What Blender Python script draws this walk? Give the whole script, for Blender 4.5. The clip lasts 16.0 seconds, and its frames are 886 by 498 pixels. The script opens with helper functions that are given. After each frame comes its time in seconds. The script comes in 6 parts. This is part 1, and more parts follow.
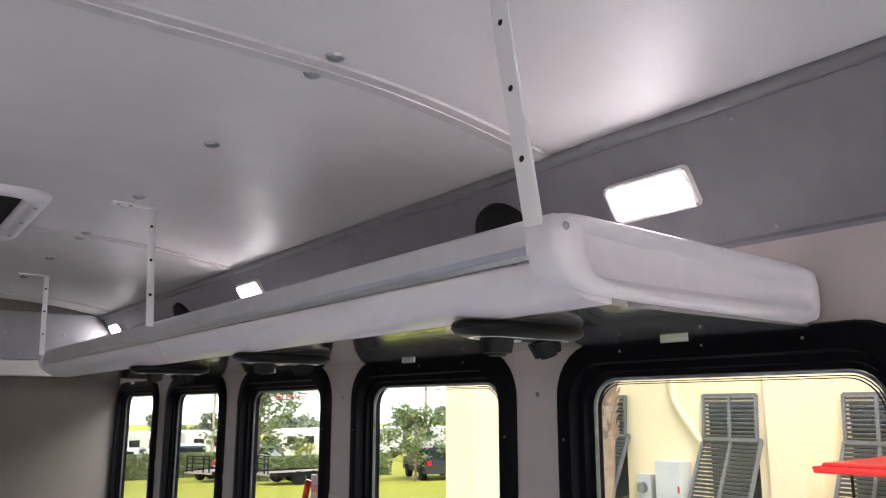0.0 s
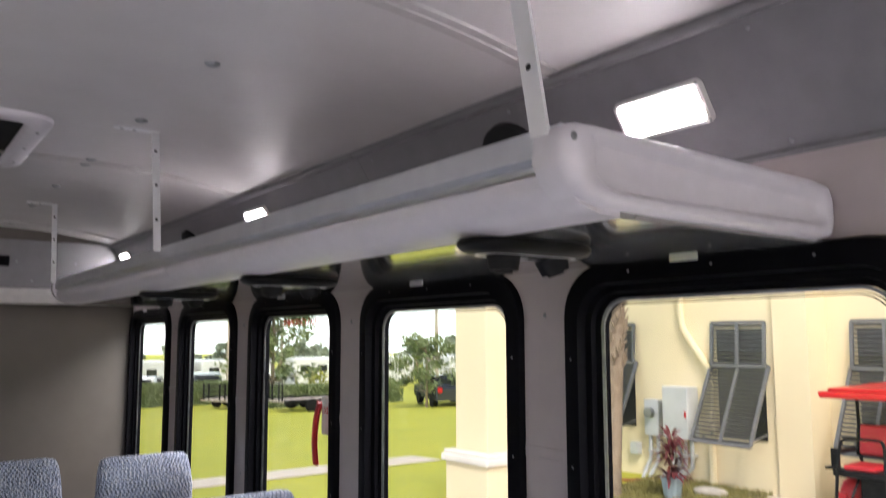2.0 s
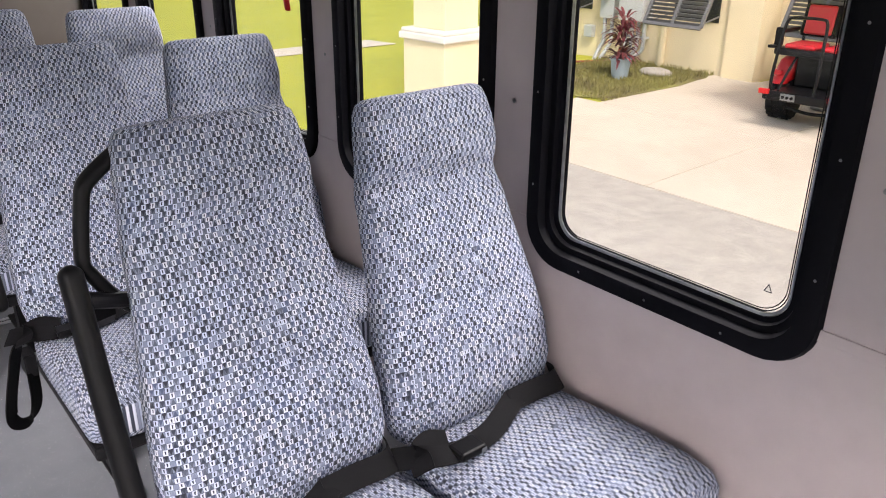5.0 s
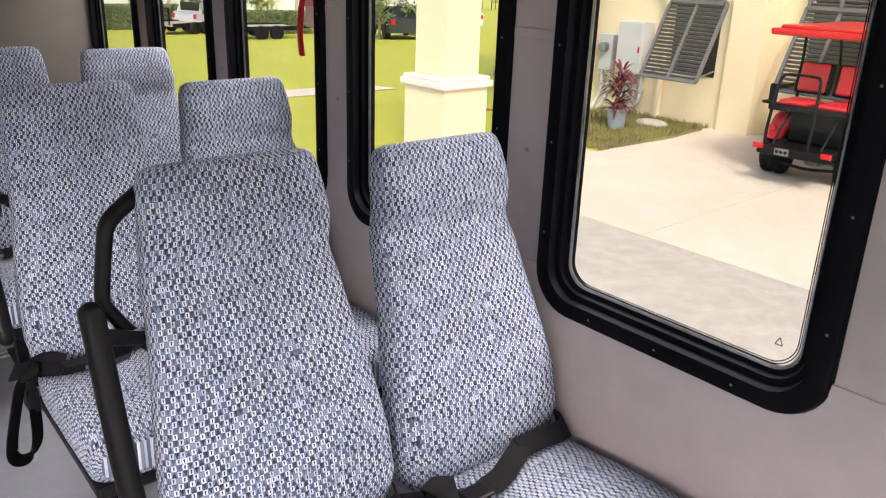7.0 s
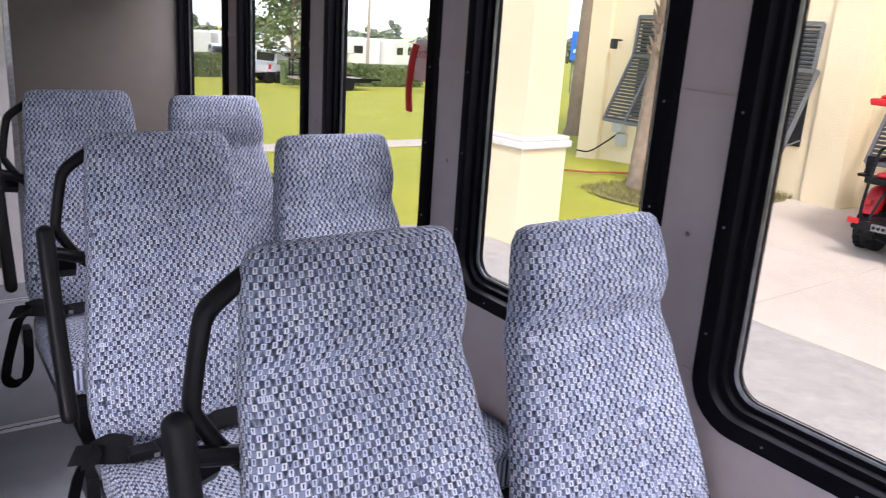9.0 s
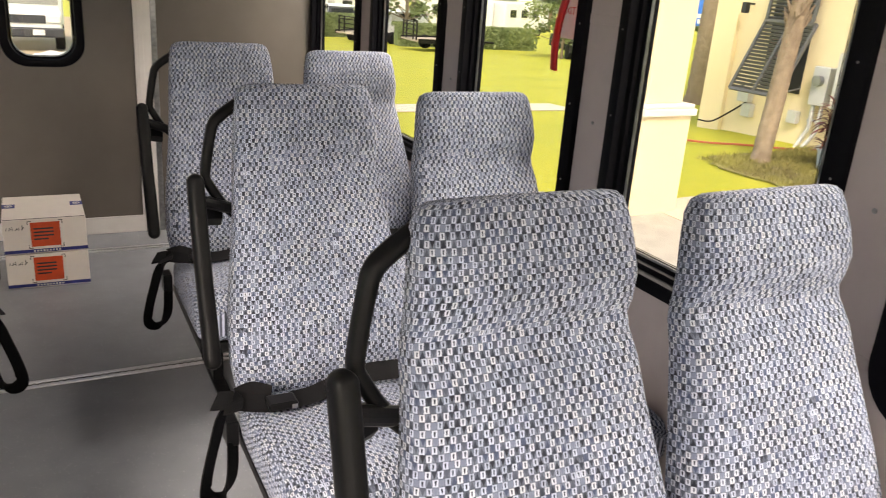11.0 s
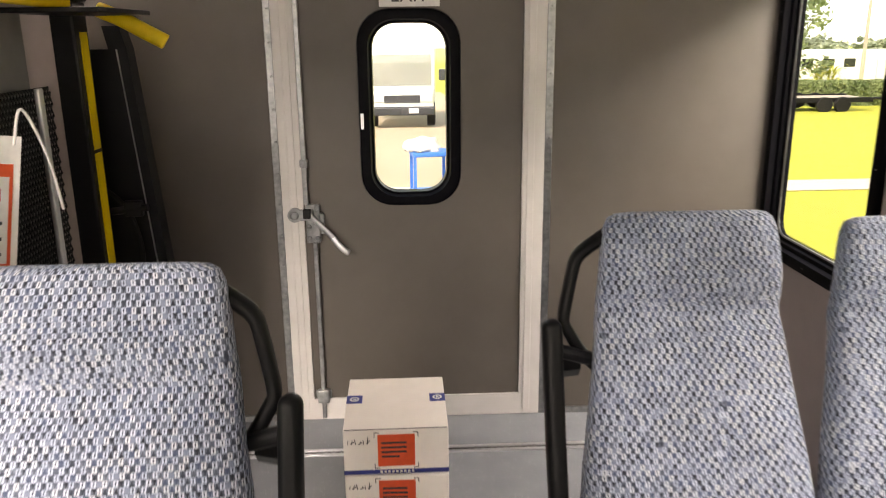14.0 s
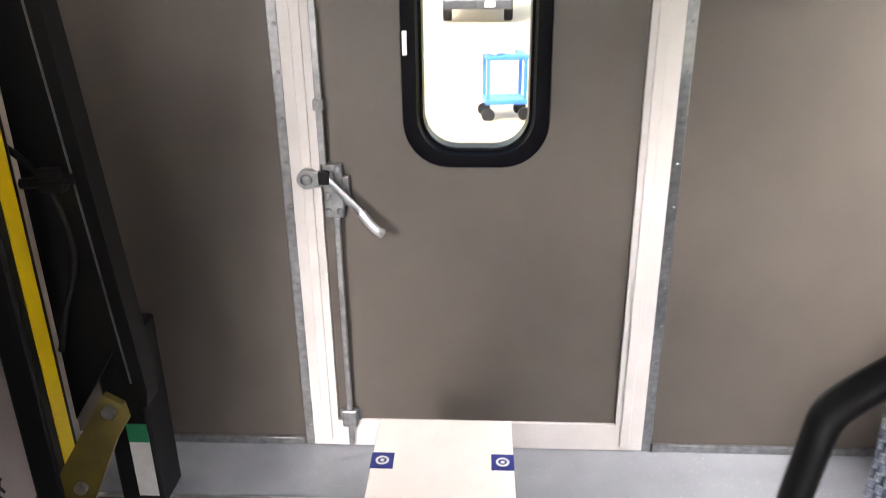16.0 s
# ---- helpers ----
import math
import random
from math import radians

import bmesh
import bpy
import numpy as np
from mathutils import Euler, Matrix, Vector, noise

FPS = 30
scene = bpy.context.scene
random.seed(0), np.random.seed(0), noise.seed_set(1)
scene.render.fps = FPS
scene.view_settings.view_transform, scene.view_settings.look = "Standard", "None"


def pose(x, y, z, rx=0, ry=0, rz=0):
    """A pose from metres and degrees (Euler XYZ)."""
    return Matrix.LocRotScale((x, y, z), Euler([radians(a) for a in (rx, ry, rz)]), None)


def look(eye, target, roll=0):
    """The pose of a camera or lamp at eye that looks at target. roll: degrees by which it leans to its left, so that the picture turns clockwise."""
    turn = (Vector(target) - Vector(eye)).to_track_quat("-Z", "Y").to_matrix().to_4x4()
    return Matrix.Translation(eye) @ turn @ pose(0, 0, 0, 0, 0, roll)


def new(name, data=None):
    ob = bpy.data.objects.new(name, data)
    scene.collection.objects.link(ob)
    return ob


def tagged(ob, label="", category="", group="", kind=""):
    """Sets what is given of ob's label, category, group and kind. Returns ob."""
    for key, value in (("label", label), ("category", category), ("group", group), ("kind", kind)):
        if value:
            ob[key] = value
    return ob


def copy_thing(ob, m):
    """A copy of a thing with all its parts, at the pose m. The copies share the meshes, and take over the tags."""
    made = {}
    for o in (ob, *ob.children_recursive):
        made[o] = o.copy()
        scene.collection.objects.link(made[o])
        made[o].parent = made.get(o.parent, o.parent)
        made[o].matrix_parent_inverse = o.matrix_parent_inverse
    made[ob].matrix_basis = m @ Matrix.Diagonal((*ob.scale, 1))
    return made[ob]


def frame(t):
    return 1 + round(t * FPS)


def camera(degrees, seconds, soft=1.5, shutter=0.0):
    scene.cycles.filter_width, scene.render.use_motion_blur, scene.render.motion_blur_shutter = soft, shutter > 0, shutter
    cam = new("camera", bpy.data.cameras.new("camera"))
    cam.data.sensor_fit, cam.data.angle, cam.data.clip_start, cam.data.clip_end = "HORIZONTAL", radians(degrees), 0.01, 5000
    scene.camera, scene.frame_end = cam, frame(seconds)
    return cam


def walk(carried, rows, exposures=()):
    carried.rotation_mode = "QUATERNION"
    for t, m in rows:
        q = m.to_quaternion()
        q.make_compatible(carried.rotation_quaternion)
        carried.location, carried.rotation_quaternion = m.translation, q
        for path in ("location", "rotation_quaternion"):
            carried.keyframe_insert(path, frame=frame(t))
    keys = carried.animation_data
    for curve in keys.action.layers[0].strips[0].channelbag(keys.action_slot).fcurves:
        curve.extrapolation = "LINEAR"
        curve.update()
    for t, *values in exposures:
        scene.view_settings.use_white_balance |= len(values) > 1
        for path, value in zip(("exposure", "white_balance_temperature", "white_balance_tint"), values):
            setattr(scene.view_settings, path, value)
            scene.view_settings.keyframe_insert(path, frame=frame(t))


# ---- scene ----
cam = camera(58.8, 16.0, soft=1.0, shutter=0.5)

PATH = [
    (0, (0.03, 0.02, 1.446), (1.201, 1.592, 1.839), -0.0),
    (0.5, (0.03, 0.014, 1.442), (1.156, 1.614, 1.859), -0.2),
    (1, (0.036, 0.01, 1.435), (1.145, 1.623, 1.845), -0.1),
    (1.5, (0.045, 0.019, 1.43), (1.168, 1.634, 1.791), 0.1),
    (2, (0.047, 0.033, 1.43), (1.214, 1.642, 1.65), -0.2),
    (2.5, (-0.035, -0.021, 1.391), (1.186, 1.559, 1.297), -0.8),
    (3, (-0.041, -0.022, 1.36), (1.185, 1.507, 0.963), -0.9),
    (3.5, (-0.045, -0.016, 1.331), (1.151, 1.453, 0.691), -0.5),
    (4, (-0.053, -0.025, 1.312), (1.114, 1.399, 0.531), 0.4),
    (6.5, (-0.083, -0.029, 1.324), (1.114, 1.403, 0.605), 1.3),
    (7, (-0.101, -0.011, 1.324), (1.108, 1.433, 0.651), 2.1),
    (7.5, (-0.094, 0.022, 1.325), (1.115, 1.49, 0.704), 2.6),
    (8, (-0.084, 0.117, 1.318), (1.113, 1.613, 0.744), 3.1),
    (8.5, (-0.054, 0.223, 1.308), (1.115, 1.753, 0.768), 3.4),
    (10.8, (-0.081, 0.386, 1.269), (0.819, 2.049, 0.618), 4.3),
    (11, (-0.102, 0.391, 1.27), (0.785, 2.06, 0.618), 4.3),
    (11.5, (-0.033, 0.457, 1.261), (0.701, 2.204, 0.621), 3.5),
    (12, (0.022, 0.616, 1.263), (0.579, 2.429, 0.629), 2.6),
    (12.5, (-0.035, 0.865, 1.262), (0.334, 2.741, 0.660), 1.3),
    (13, (-0.023, 1.131, 1.286), (0.172, 3.045, 0.717), -0.2),
    (13.5, (-0.003, 1.413, 1.328), (0.089, 3.338, 0.791), -1.0),
    (14, (-0.065, 1.694, 1.339), (0.015, 3.612, 0.806), -0.6),
    (14.5, (-0.075, 1.929, 1.329), (-0.048, 3.851, 0.779), -1.1),
    (15, (-0.056, 2.162, 1.316), (-0.056, 4.075, 0.732), -0.8),
    (15.5, (-0.021, 2.374, 1.325), (-0.085, 4.262, 0.668), -0.8),
    (16, (-0.042, 2.532, 1.309), (-0.143, 4.372, 0.53), -0.7),
]
walk(cam, [(t, look(eye, target, roll)) for t, eye, target, roll in PATH],
     exposures=[(0, 1.0, 6450, 14), (1.5, 0.9, 6650, 14), (2.5, 0.60, 6200, 19), (3.4, 0.70, 5850, 25), (4.1, 0.76, 6550, 20), (7, 0.80, 6850, 17), (7.6, 0.80, 6550, 19), (8.5, 0.74, 6000, 25), (11, 1.05, 7850, 14), (12.2, 1.20, 8200, 14), (14.2, 1.55, 7800, 15), (15, 1.82, 7100, 16), (16, 2.37, 6800, 15)])


# ---------------------------------------------------------------- world, sun, large lights
world = bpy.data.worlds.new("sky")
scene.world = world
world.use_nodes = True
wn = world.node_tree.nodes
sky = wn.new("ShaderNodeTexSky")
sky.sky_type = "NISHITA"
sky.sun_disc = False
sky.sun_elevation, sky.sun_rotation = radians(48), radians(215)
sky.dust_density, sky.air_density, sky.ozone_density = 4.0, 1.0, 1.0
world.node_tree.links.new(sky.outputs[0], wn["Background"].inputs[0])
wn["Background"].inputs[1].default_value = 0.15

sun = new("sun", bpy.data.lights.new("sun", "SUN"))
sun.data.energy, sun.data.angle, sun.data.color = 1.6, radians(12), (1.0, 0.95, 0.88)
sun.matrix_world = look((-6, -9, 12), (0, 0, 0))
scene.view_settings.exposure = 1.0


def sky_panel(name, size, size_y, energy, eye, target):
    """Daylight that enters by the windscreen and the windows behind the view."""
    lamp = new(name, bpy.data.lights.new(name, "AREA"))
    lamp.data.shape, lamp.data.size, lamp.data.size_y = "RECTANGLE", size, size_y
    lamp.data.energy, lamp.data.color = energy, (1.0, 0.965, 0.955)
    lamp.matrix_world = look(eye, target)
    return lamp


sky_panel("windscreen_daylight", 2.0, 1.1, 30, (0, -3.85, 1.45), (0, -1.2, 0.55))
sky_panel("window_daylight", 3.6, 1.0, 650, (-1.85, -1.3, 2.15), (-0.6, -1.3, 0.90))
sky_panel("window_daylight", 5.2, 0.8, 170, (1.90, 1.4, 2.25), (0.4, 1.4, 0.60))


# ---------------------------------------------------------------- materials
def mat(name, colour, rough=0.6, metal=0.0, colour2=None, scale=30.0, bump=0.0, bump_scale=None, fine=None, spec=0.5, coat=0.0, speck=None):
    """A surface with two scales of colour variation and a fine relief, in metres of the object."""
    m = bpy.data.materials.new(name)
    m.use_nodes = True
    nt = m.node_tree
    n, l = nt.nodes, nt.links
    b = n["Principled BSDF"]
    b.inputs["Roughness"].default_value, b.inputs["Metallic"].default_value = rough, metal
    b.inputs["Specular IOR Level"].default_value, b.inputs["Coat Weight"].default_value = spec, coat
    tc = n.new("ShaderNodeTexCoord")
    c2 = colour2 or tuple(v * 0.82 for v in colour)
    big, small = n.new("ShaderNodeTexNoise"), n.new("ShaderNodeTexNoise")
    big.inputs["Scale"].default_value, small.inputs["Scale"].default_value = scale * 0.12, scale
    big.inputs["Detail"].default_value, small.inputs["Detail"].default_value = 4, 6
    mix = n.new("ShaderNodeMath")
    mix.operation = "MULTIPLY_ADD"
    mix.inputs[1].default_value = 0.5
    half = n.new("ShaderNodeMath")
    half.operation = "MULTIPLY"
    half.inputs[1].default_value = 0.5
    for x in (big, small):
        l.new(tc.outputs["Object"], x.inputs["Vector"])
    l.new(small.outputs[0], half.inputs[0])
    l.new(big.outputs[0], mix.inputs[0])
    l.new(half.outputs[0], mix.inputs[2])
    ramp = n.new("ShaderNodeValToRGB")
    ramp.color_ramp.elements[0].position, ramp.color_ramp.elements[1].position = 0.36, 0.64
    ramp.color_ramp.elements[0].color, ramp.color_ramp.elements[1].color = (*c2, 1), (*colour, 1)
    l.new(mix.outputs[0], ramp.inputs[0])
    last = ramp.outputs[0]
    if speck:
        v = n.new("ShaderNodeTexVoronoi")
        v.inputs["Scale"].default_value = speck[1]
        l.new(tc.outputs["Object"], v.inputs["Vector"])
        lt = n.new("ShaderNodeMath")
        lt.operation = "LESS_THAN"
        lt.inputs[1].default_value = speck[2]
        l.new(v.outputs["Distance"], lt.inputs[0])
        mx = n.new("ShaderNodeMix")
        mx.data_type = "RGBA"
        l.new(lt.outputs[0], mx.inputs[0])
        l.new(last, mx.inputs[6])
        mx.inputs[7].default_value = (*speck[0], 1)
        last = mx.outputs[2]
    l.new(last, b.inputs["Base Color"])
    rr = n.new("ShaderNodeMapRange")
    rr.inputs["To Min"].default_value, rr.inputs["To Max"].default_value = max(0.02, rough - 0.08), min(1, rough + 0.08)
    l.new(big.outputs[0], rr.inputs["Value"])
    l.new(rr.outputs[0], b.inputs["Roughness"])
    if bump:
        bn, bt = n.new("ShaderNodeBump"), n.new("ShaderNodeTexNoise")
        bt.inputs["Scale"].default_value = bump_scale or scale * 4
        bt.inputs["Detail"].default_value = 3
        l.new(tc.outputs["Object"], bt.inputs["Vector"])
        bn.inputs["Strength"].default_value, bn.inputs["Distance"].default_value = bump, fine or 0.002
        l.new(bt.outputs[0], bn.inputs["Height"])
        l.new(bn.outputs[0], b.inputs["Normal"])
    return m


def glow(name, colour, strength):
    m = bpy.data.materials.new(name)
    m.use_nodes = True
    b = m.node_tree.nodes["Principled BSDF"]
    b.inputs["Base Color"].default_value = (*colour, 1)
    b.inputs["Emission Color"].default_value, b.inputs["Emission Strength"].default_value = (*colour, 1), strength
    return m


def glass_mat(name, tint):
    m = bpy.data.materials.new(name)
    m.use_nodes = True
    n, l = m.node_tree.nodes, m.node_tree.links
    n.remove(n["Principled BSDF"])
    tr, gl, mx, fr = n.new("ShaderNodeBsdfTransparent"), n.new("ShaderNodeBsdfGlossy"), n.new("ShaderNodeMixShader"), n.new("ShaderNodeLayerWeight")
    tr.inputs[0].default_value = (*tint, 1)
    gl.inputs["Roughness"].default_value = 0.02
    fr.inputs["Blend"].default_value = 0.5
    pw, ad = n.new("ShaderNodeMath"), n.new("ShaderNodeMath")
    pw.operation, ad.operation = "POWER", "MULTIPLY_ADD"
    pw.inputs[1].default_value, ad.inputs[1].default_value, ad.inputs[2].default_value = 5.0, 0.6, 0.012
    l.new(fr.outputs["Facing"], pw.inputs[0])
    l.new(pw.outputs[0], ad.inputs[0])
    l.new(ad.outputs[0], mx.inputs[0])
    l.new(tr.outputs[0], mx.inputs[1])
    l.new(gl.outputs[0], mx.inputs[2])
    l.new(mx.outputs[0], n["Material Output"].inputs[0])
    return m


def fabric_mat():
    """Woven seat cloth: staggered pale loops with dark eyes on slate, blue and charcoal tufts; UV in metres."""
    m = bpy.data.materials.new("seat_cloth")
    m.use_nodes = True
    n, l = m.node_tree.nodes, m.node_tree.links
    b = n["Principled BSDF"]
    b.inputs["Roughness"].default_value = 0.9
    b.inputs["Specular IOR Level"].default_value = 0.15
    b.inputs["Sheen Weight"].default_value = 0.04
    uv = n.new("ShaderNodeUVMap")

    def op(kind, a, c=None, k=None):
        x = n.new("ShaderNodeMath")
        x.operation = kind
        for i, v in ((0, a), (1, c), (2, k)):
            if v is None:
                continue
            if isinstance(v, (int, float)):
                x.inputs[i].default_value = v
            else:
                l.new(v, x.inputs[i])
        return x.outputs[0]

    warp = n.new("ShaderNodeTexNoise")
    warp.inputs["Scale"].default_value = 160
    l.new(uv.outputs[0], warp.inputs["Vector"])
    wob = op("MULTIPLY", op("SUBTRACT", warp.outputs[0], 0.5), 0.0018)
    sep = n.new("ShaderNodeSeparateXYZ")
    l.new(uv.outputs[0], sep.inputs[0])
    CW, CH = 0.0070, 0.0097
    u, v = op("DIVIDE", op("ADD", sep.outputs[0], wob), CW), op("DIVIDE", op("ADD", sep.outputs[1], wob), CH)
    row = op("FLOOR", v)
    jit = n.new("ShaderNodeTexWhiteNoise")
    jit.noise_dimensions = "1D"
    l.new(row, jit.inputs["W"])
    u2 = op("ADD", op("ADD", u, row), op("MULTIPLY", op("SUBTRACT", jit.outputs["Value"], 0.5), 0.55))
    col = op("FLOOR", u2)
    fu, fv = op("SUBTRACT", op("FRACT", u2), 0.5), op("SUBTRACT", op("FRACT", v), 0.5)
    comb = n.new("ShaderNodeCombineXYZ")
    l.new(col, comb.inputs[0])
    l.new(row, comb.inputs[1])
    wn_ = n.new("ShaderNodeTexWhiteNoise")
    wn_.noise_dimensions = "2D"
    l.new(comb.outputs[0], wn_.inputs["Vector"])
    rnd = wn_.outputs["Value"]
    sepc = n.new("ShaderNodeSeparateColor")
    l.new(wn_.outputs["Color"], sepc.inputs[0])
    rnd2, rnd3 = sepc.outputs[1], sepc.outputs[2]
    odd = op("GREATER_THAN", op("FRACT", op("MULTIPLY", col, 0.5)), 0.25)
    odd = op("ABSOLUTE", op("SUBTRACT", odd, op("GREATER_THAN", rnd3, 0.996)))

    def blend(fac, a, c):
        x = n.new("ShaderNodeMix")
        x.data_type = "RGBA"
        l.new(fac, x.inputs[0])
        for k_, v_ in ((6, a), (7, c)):
            if isinstance(v_, tuple):
                x.inputs[k_].default_value = (*v_, 1)
            else:
                l.new(v_, x.inputs[k_])
        return x.outputs[2]

    def step(x, a, c):
        """A soft threshold: 0 below a, 1 above c."""
        r = n.new("ShaderNodeMapRange")
        r.inputs["From Min"].default_value, r.inputs["From Max"].default_value = a, c
        l.new(x, r.inputs["Value"])
        return r.outputs[0]

    # pale cell with a slim dark seed that tapers to its foot
    taper = op("ADD", op("MULTIPLY", fv, 0.14), 0.17)
    seed = op("MULTIPLY", step(op("SUBTRACT", taper, op("ABSOLUTE", fu)), 0.0, 0.07), step(op("SUBTRACT", 0.35, op("ABSOLUTE", fv)), 0.0, 0.10))
    pale_tone = n.new("ShaderNodeValToRGB")
    pr = pale_tone.color_ramp
    pr.elements[0].color, pr.elements[1].color = (0.34, 0.385, 0.50, 1), (0.58, 0.605, 0.66, 1)
    pr.elements.new(0.45).color = (0.48, 0.53, 0.67, 1)
    l.new(rnd2, pale_tone.inputs[0])
    pale = blend(op("MULTIPLY", seed, 0.95), pale_tone.outputs[0], (0.012, 0.015, 0.028))
    # tufted cell: slate, blue or charcoal, with a paler wedge
    tuft = n.new("ShaderNodeValToRGB")
    cr = tuft.color_ramp
    cr.interpolation = "CONSTANT"
    cr.elements[0].color, cr.elements[0].position = (0.036, 0.044, 0.064, 1), 0.0
    cr.elements[1].color, cr.elements[1].position = (0.082, 0.096, 0.132, 1), 0.30
    for pos, c in ((0.55, (0.064, 0.082, 0.140, 1)), (0.72, (0.026, 0.030, 0.042, 1)), (0.88, (0.17, 0.195, 0.27, 1))):
        cr.elements.new(pos).color = c
    l.new(rnd, tuft.inputs[0])
    up = op("MULTIPLY", fv, op("SUBTRACT", op("MULTIPLY", op("GREATER_THAN", rnd3, 0.4), 2.0), 1.0))
    side_c = op("SUBTRACT", op("ABSOLUTE", fu), op("MULTIPLY", op("ADD", up, 0.48), 0.48))
    wedge = op("MULTIPLY", step(side_c, -0.04, 0.05), op("ADD", 0.12, op("MULTIPLY", rnd2, 0.60)))
    tuft_c = blend(wedge, tuft.outputs[0], (0.23, 0.265, 0.34))
    cloth_c = blend(odd, pale, tuft_c)
    edge = step(op("MAXIMUM", op("ABSOLUTE", fu), op("ABSOLUTE", fv)), 0.40, 0.5)
    cloth_c = blend(op("MULTIPLY", edge, 0.70), cloth_c, (0.030, 0.035, 0.052))
    relief = op("ADD", op("MULTIPLY", odd, -0.5), op("MULTIPLY", edge, -0.6))
    dust = n.new("ShaderNodeTexNoise")
    dust.inputs["Scale"].default_value = 7
    dust.inputs["Detail"].default_value = 5
    l.new(uv.outputs[0], dust.inputs["Vector"])
    dr = n.new("ShaderNodeMapRange")
    dr.inputs["From Min"].default_value, dr.inputs["From Max"].default_value = 0.3, 0.7
    dr.inputs["To Min"].default_value, dr.inputs["To Max"].default_value = 0.85, 1.1
    l.new(dust.outputs[0], dr.inputs["Value"])
    hs = n.new("ShaderNodeHueSaturation")
    l.new(dr.outputs[0], hs.inputs["Value"])
    l.new(cloth_c, hs.inputs["Color"])
    l.new(hs.outputs[0], b.inputs["Base Color"])
    bn = n.new("ShaderNodeBump")
    bn.inputs["Strength"].default_value, bn.inputs["Distance"].default_value = 0.5, 0.0012
    l.new(relief, bn.inputs["Height"])
    l.new(bn.outputs[0], b.inputs["Normal"])
    return m


CLOTH = fabric_mat()
WALL = mat("grey_wall_vinyl", (0.40, 0.345, 0.34), 0.42, colour2=(0.36, 0.312, 0.308), scale=14, bump=0.25, bump_scale=420, fine=0.0006)
REAR = mat("dark_taupe_panel", (0.098, 0.085, 0.073), 0.5, colour2=(0.084, 0.073, 0.063), scale=10, bump=0.2, bump_scale=600, fine=0.0004)
COVE = mat("charcoal_embossed_cove", (0.17, 0.165, 0.175), 0.34, colour2=(0.142, 0.138, 0.147), scale=20, bump=0.5, bump_scale=330, fine=0.0009)
CEIL = mat("pale_grey_ceiling", (0.52, 0.50, 0.497), 0.46, colour2=(0.47, 0.452, 0.45), scale=8, bump=0.25, bump_scale=520, fine=0.0005)
SEAM = mat("ceiling_seam_strip", (0.45, 0.43, 0.427), 0.35, scale=30)
WHITE = mat("white_enamel", (0.64, 0.62, 0.605), 0.35, colour2=(0.57, 0.55, 0.535), scale=12)
PLASTIC = mat("warm_grey_plastic", (0.60, 0.57, 0.605), 0.34, colour2=(0.55, 0.525, 0.56), scale=40, bump=0.1, bump_scale=500, fine=0.0004)
ALU = mat("satin_aluminium", (0.72, 0.73, 0.76), 0.33, 0.85, colour2=(0.62, 0.63, 0.66), scale=18)
SATIN = mat("clear_anodised_bar", (0.74, 0.74, 0.75), 0.42, 0.25, colour2=(0.66, 0.66, 0.67), scale=18)
STEEL = mat("zinc_steel", (0.36, 0.365, 0.37), 0.32, 0.9, colour2=(0.19, 0.20, 0.21), scale=60, bump=0.1)
GLOSS = mat("shelf_underside_laminate", (0.50, 0.50, 0.49), 0.05, 0.7, colour2=(0.46, 0.46, 0.45), scale=8, spec=0.8, coat=0.5)
BLACK = mat("black_window_frame", (0.005, 0.005, 0.0065), 0.42, colour2=(0.0035, 0.0035, 0.005), scale=40, bump=0.05, spec=0.04)
RUBBER = mat("black_rubber", (0.010, 0.010, 0.011), 0.6, scale=60, spec=0.15)
PAD = mat("black_moulded_vinyl", (0.0065, 0.0065, 0.007), 0.38, spec=0.11, scale=60, bump=0.12, bump_scale=700, fine=0.0004)
WEB = mat("black_seat_belt_webbing", (0.009, 0.009, 0.010), 0.6, spec=0.06, scale=300, bump=0.4, bump_scale=900, fine=0.0004)
FLOOR = mat("speckled_dark_vinyl_floor", (0.235, 0.25, 0.275), 0.42, colour2=(0.185, 0.197, 0.218), scale=9, bump=0.15, bump_scale=260, speck=((0.55, 0.56, 0.56), 110, 0.11))
PAINT = mat("black_powder_coat", (0.009, 0.009, 0.010), 0.40, spec=0.15, scale=40, bump=0.1)
YELLOW = mat("yellow_paint", (0.72, 0.52, 0.006), 0.42, colour2=(0.62, 0.44, 0.006), scale=25)
YFOAM = mat("yellow_rail_cover", (0.78, 0.55, 0.01), 0.55, scale=40)
CARD = mat("white_cardboard", (0.82, 0.77, 0.72), 0.75, colour2=(0.77, 0.72, 0.67), scale=20, bump=0.1)
NAVY = mat("navy_print", (0.02, 0.03, 0.20), 0.6, scale=40)
ORANGE = mat("orange_label", (0.72, 0.085, 0.02), 0.55, scale=40)
INK = mat("dark_ink", (0.03, 0.03, 0.035), 0.6, scale=60)
PAPER = mat("white_label", (0.72, 0.72, 0.70), 0.5, scale=40)
GREEN = mat("green_print", (0.02, 0.26, 0.12), 0.5, scale=40)
RED = mat("red_moulded", (0.55, 0.01, 0.012), 0.32, colour2=(0.45, 0.008, 0.01), scale=20)
GLASS = glass_mat("window_glass", (0.93, 0.95, 0.94))
LAMP = glow("lit_diffuser", (1.0, 0.97, 0.98), 32.0)
SKYW = glow("overcast_sky", (0.78, 0.90, 1.0), 0.52)
STUCCO = mat("cream_stucco", (0.80, 0.69, 0.465), 0.9, colour2=(0.75, 0.645, 0.43), scale=6, bump=0.3, bump_scale=140, fine=0.004)
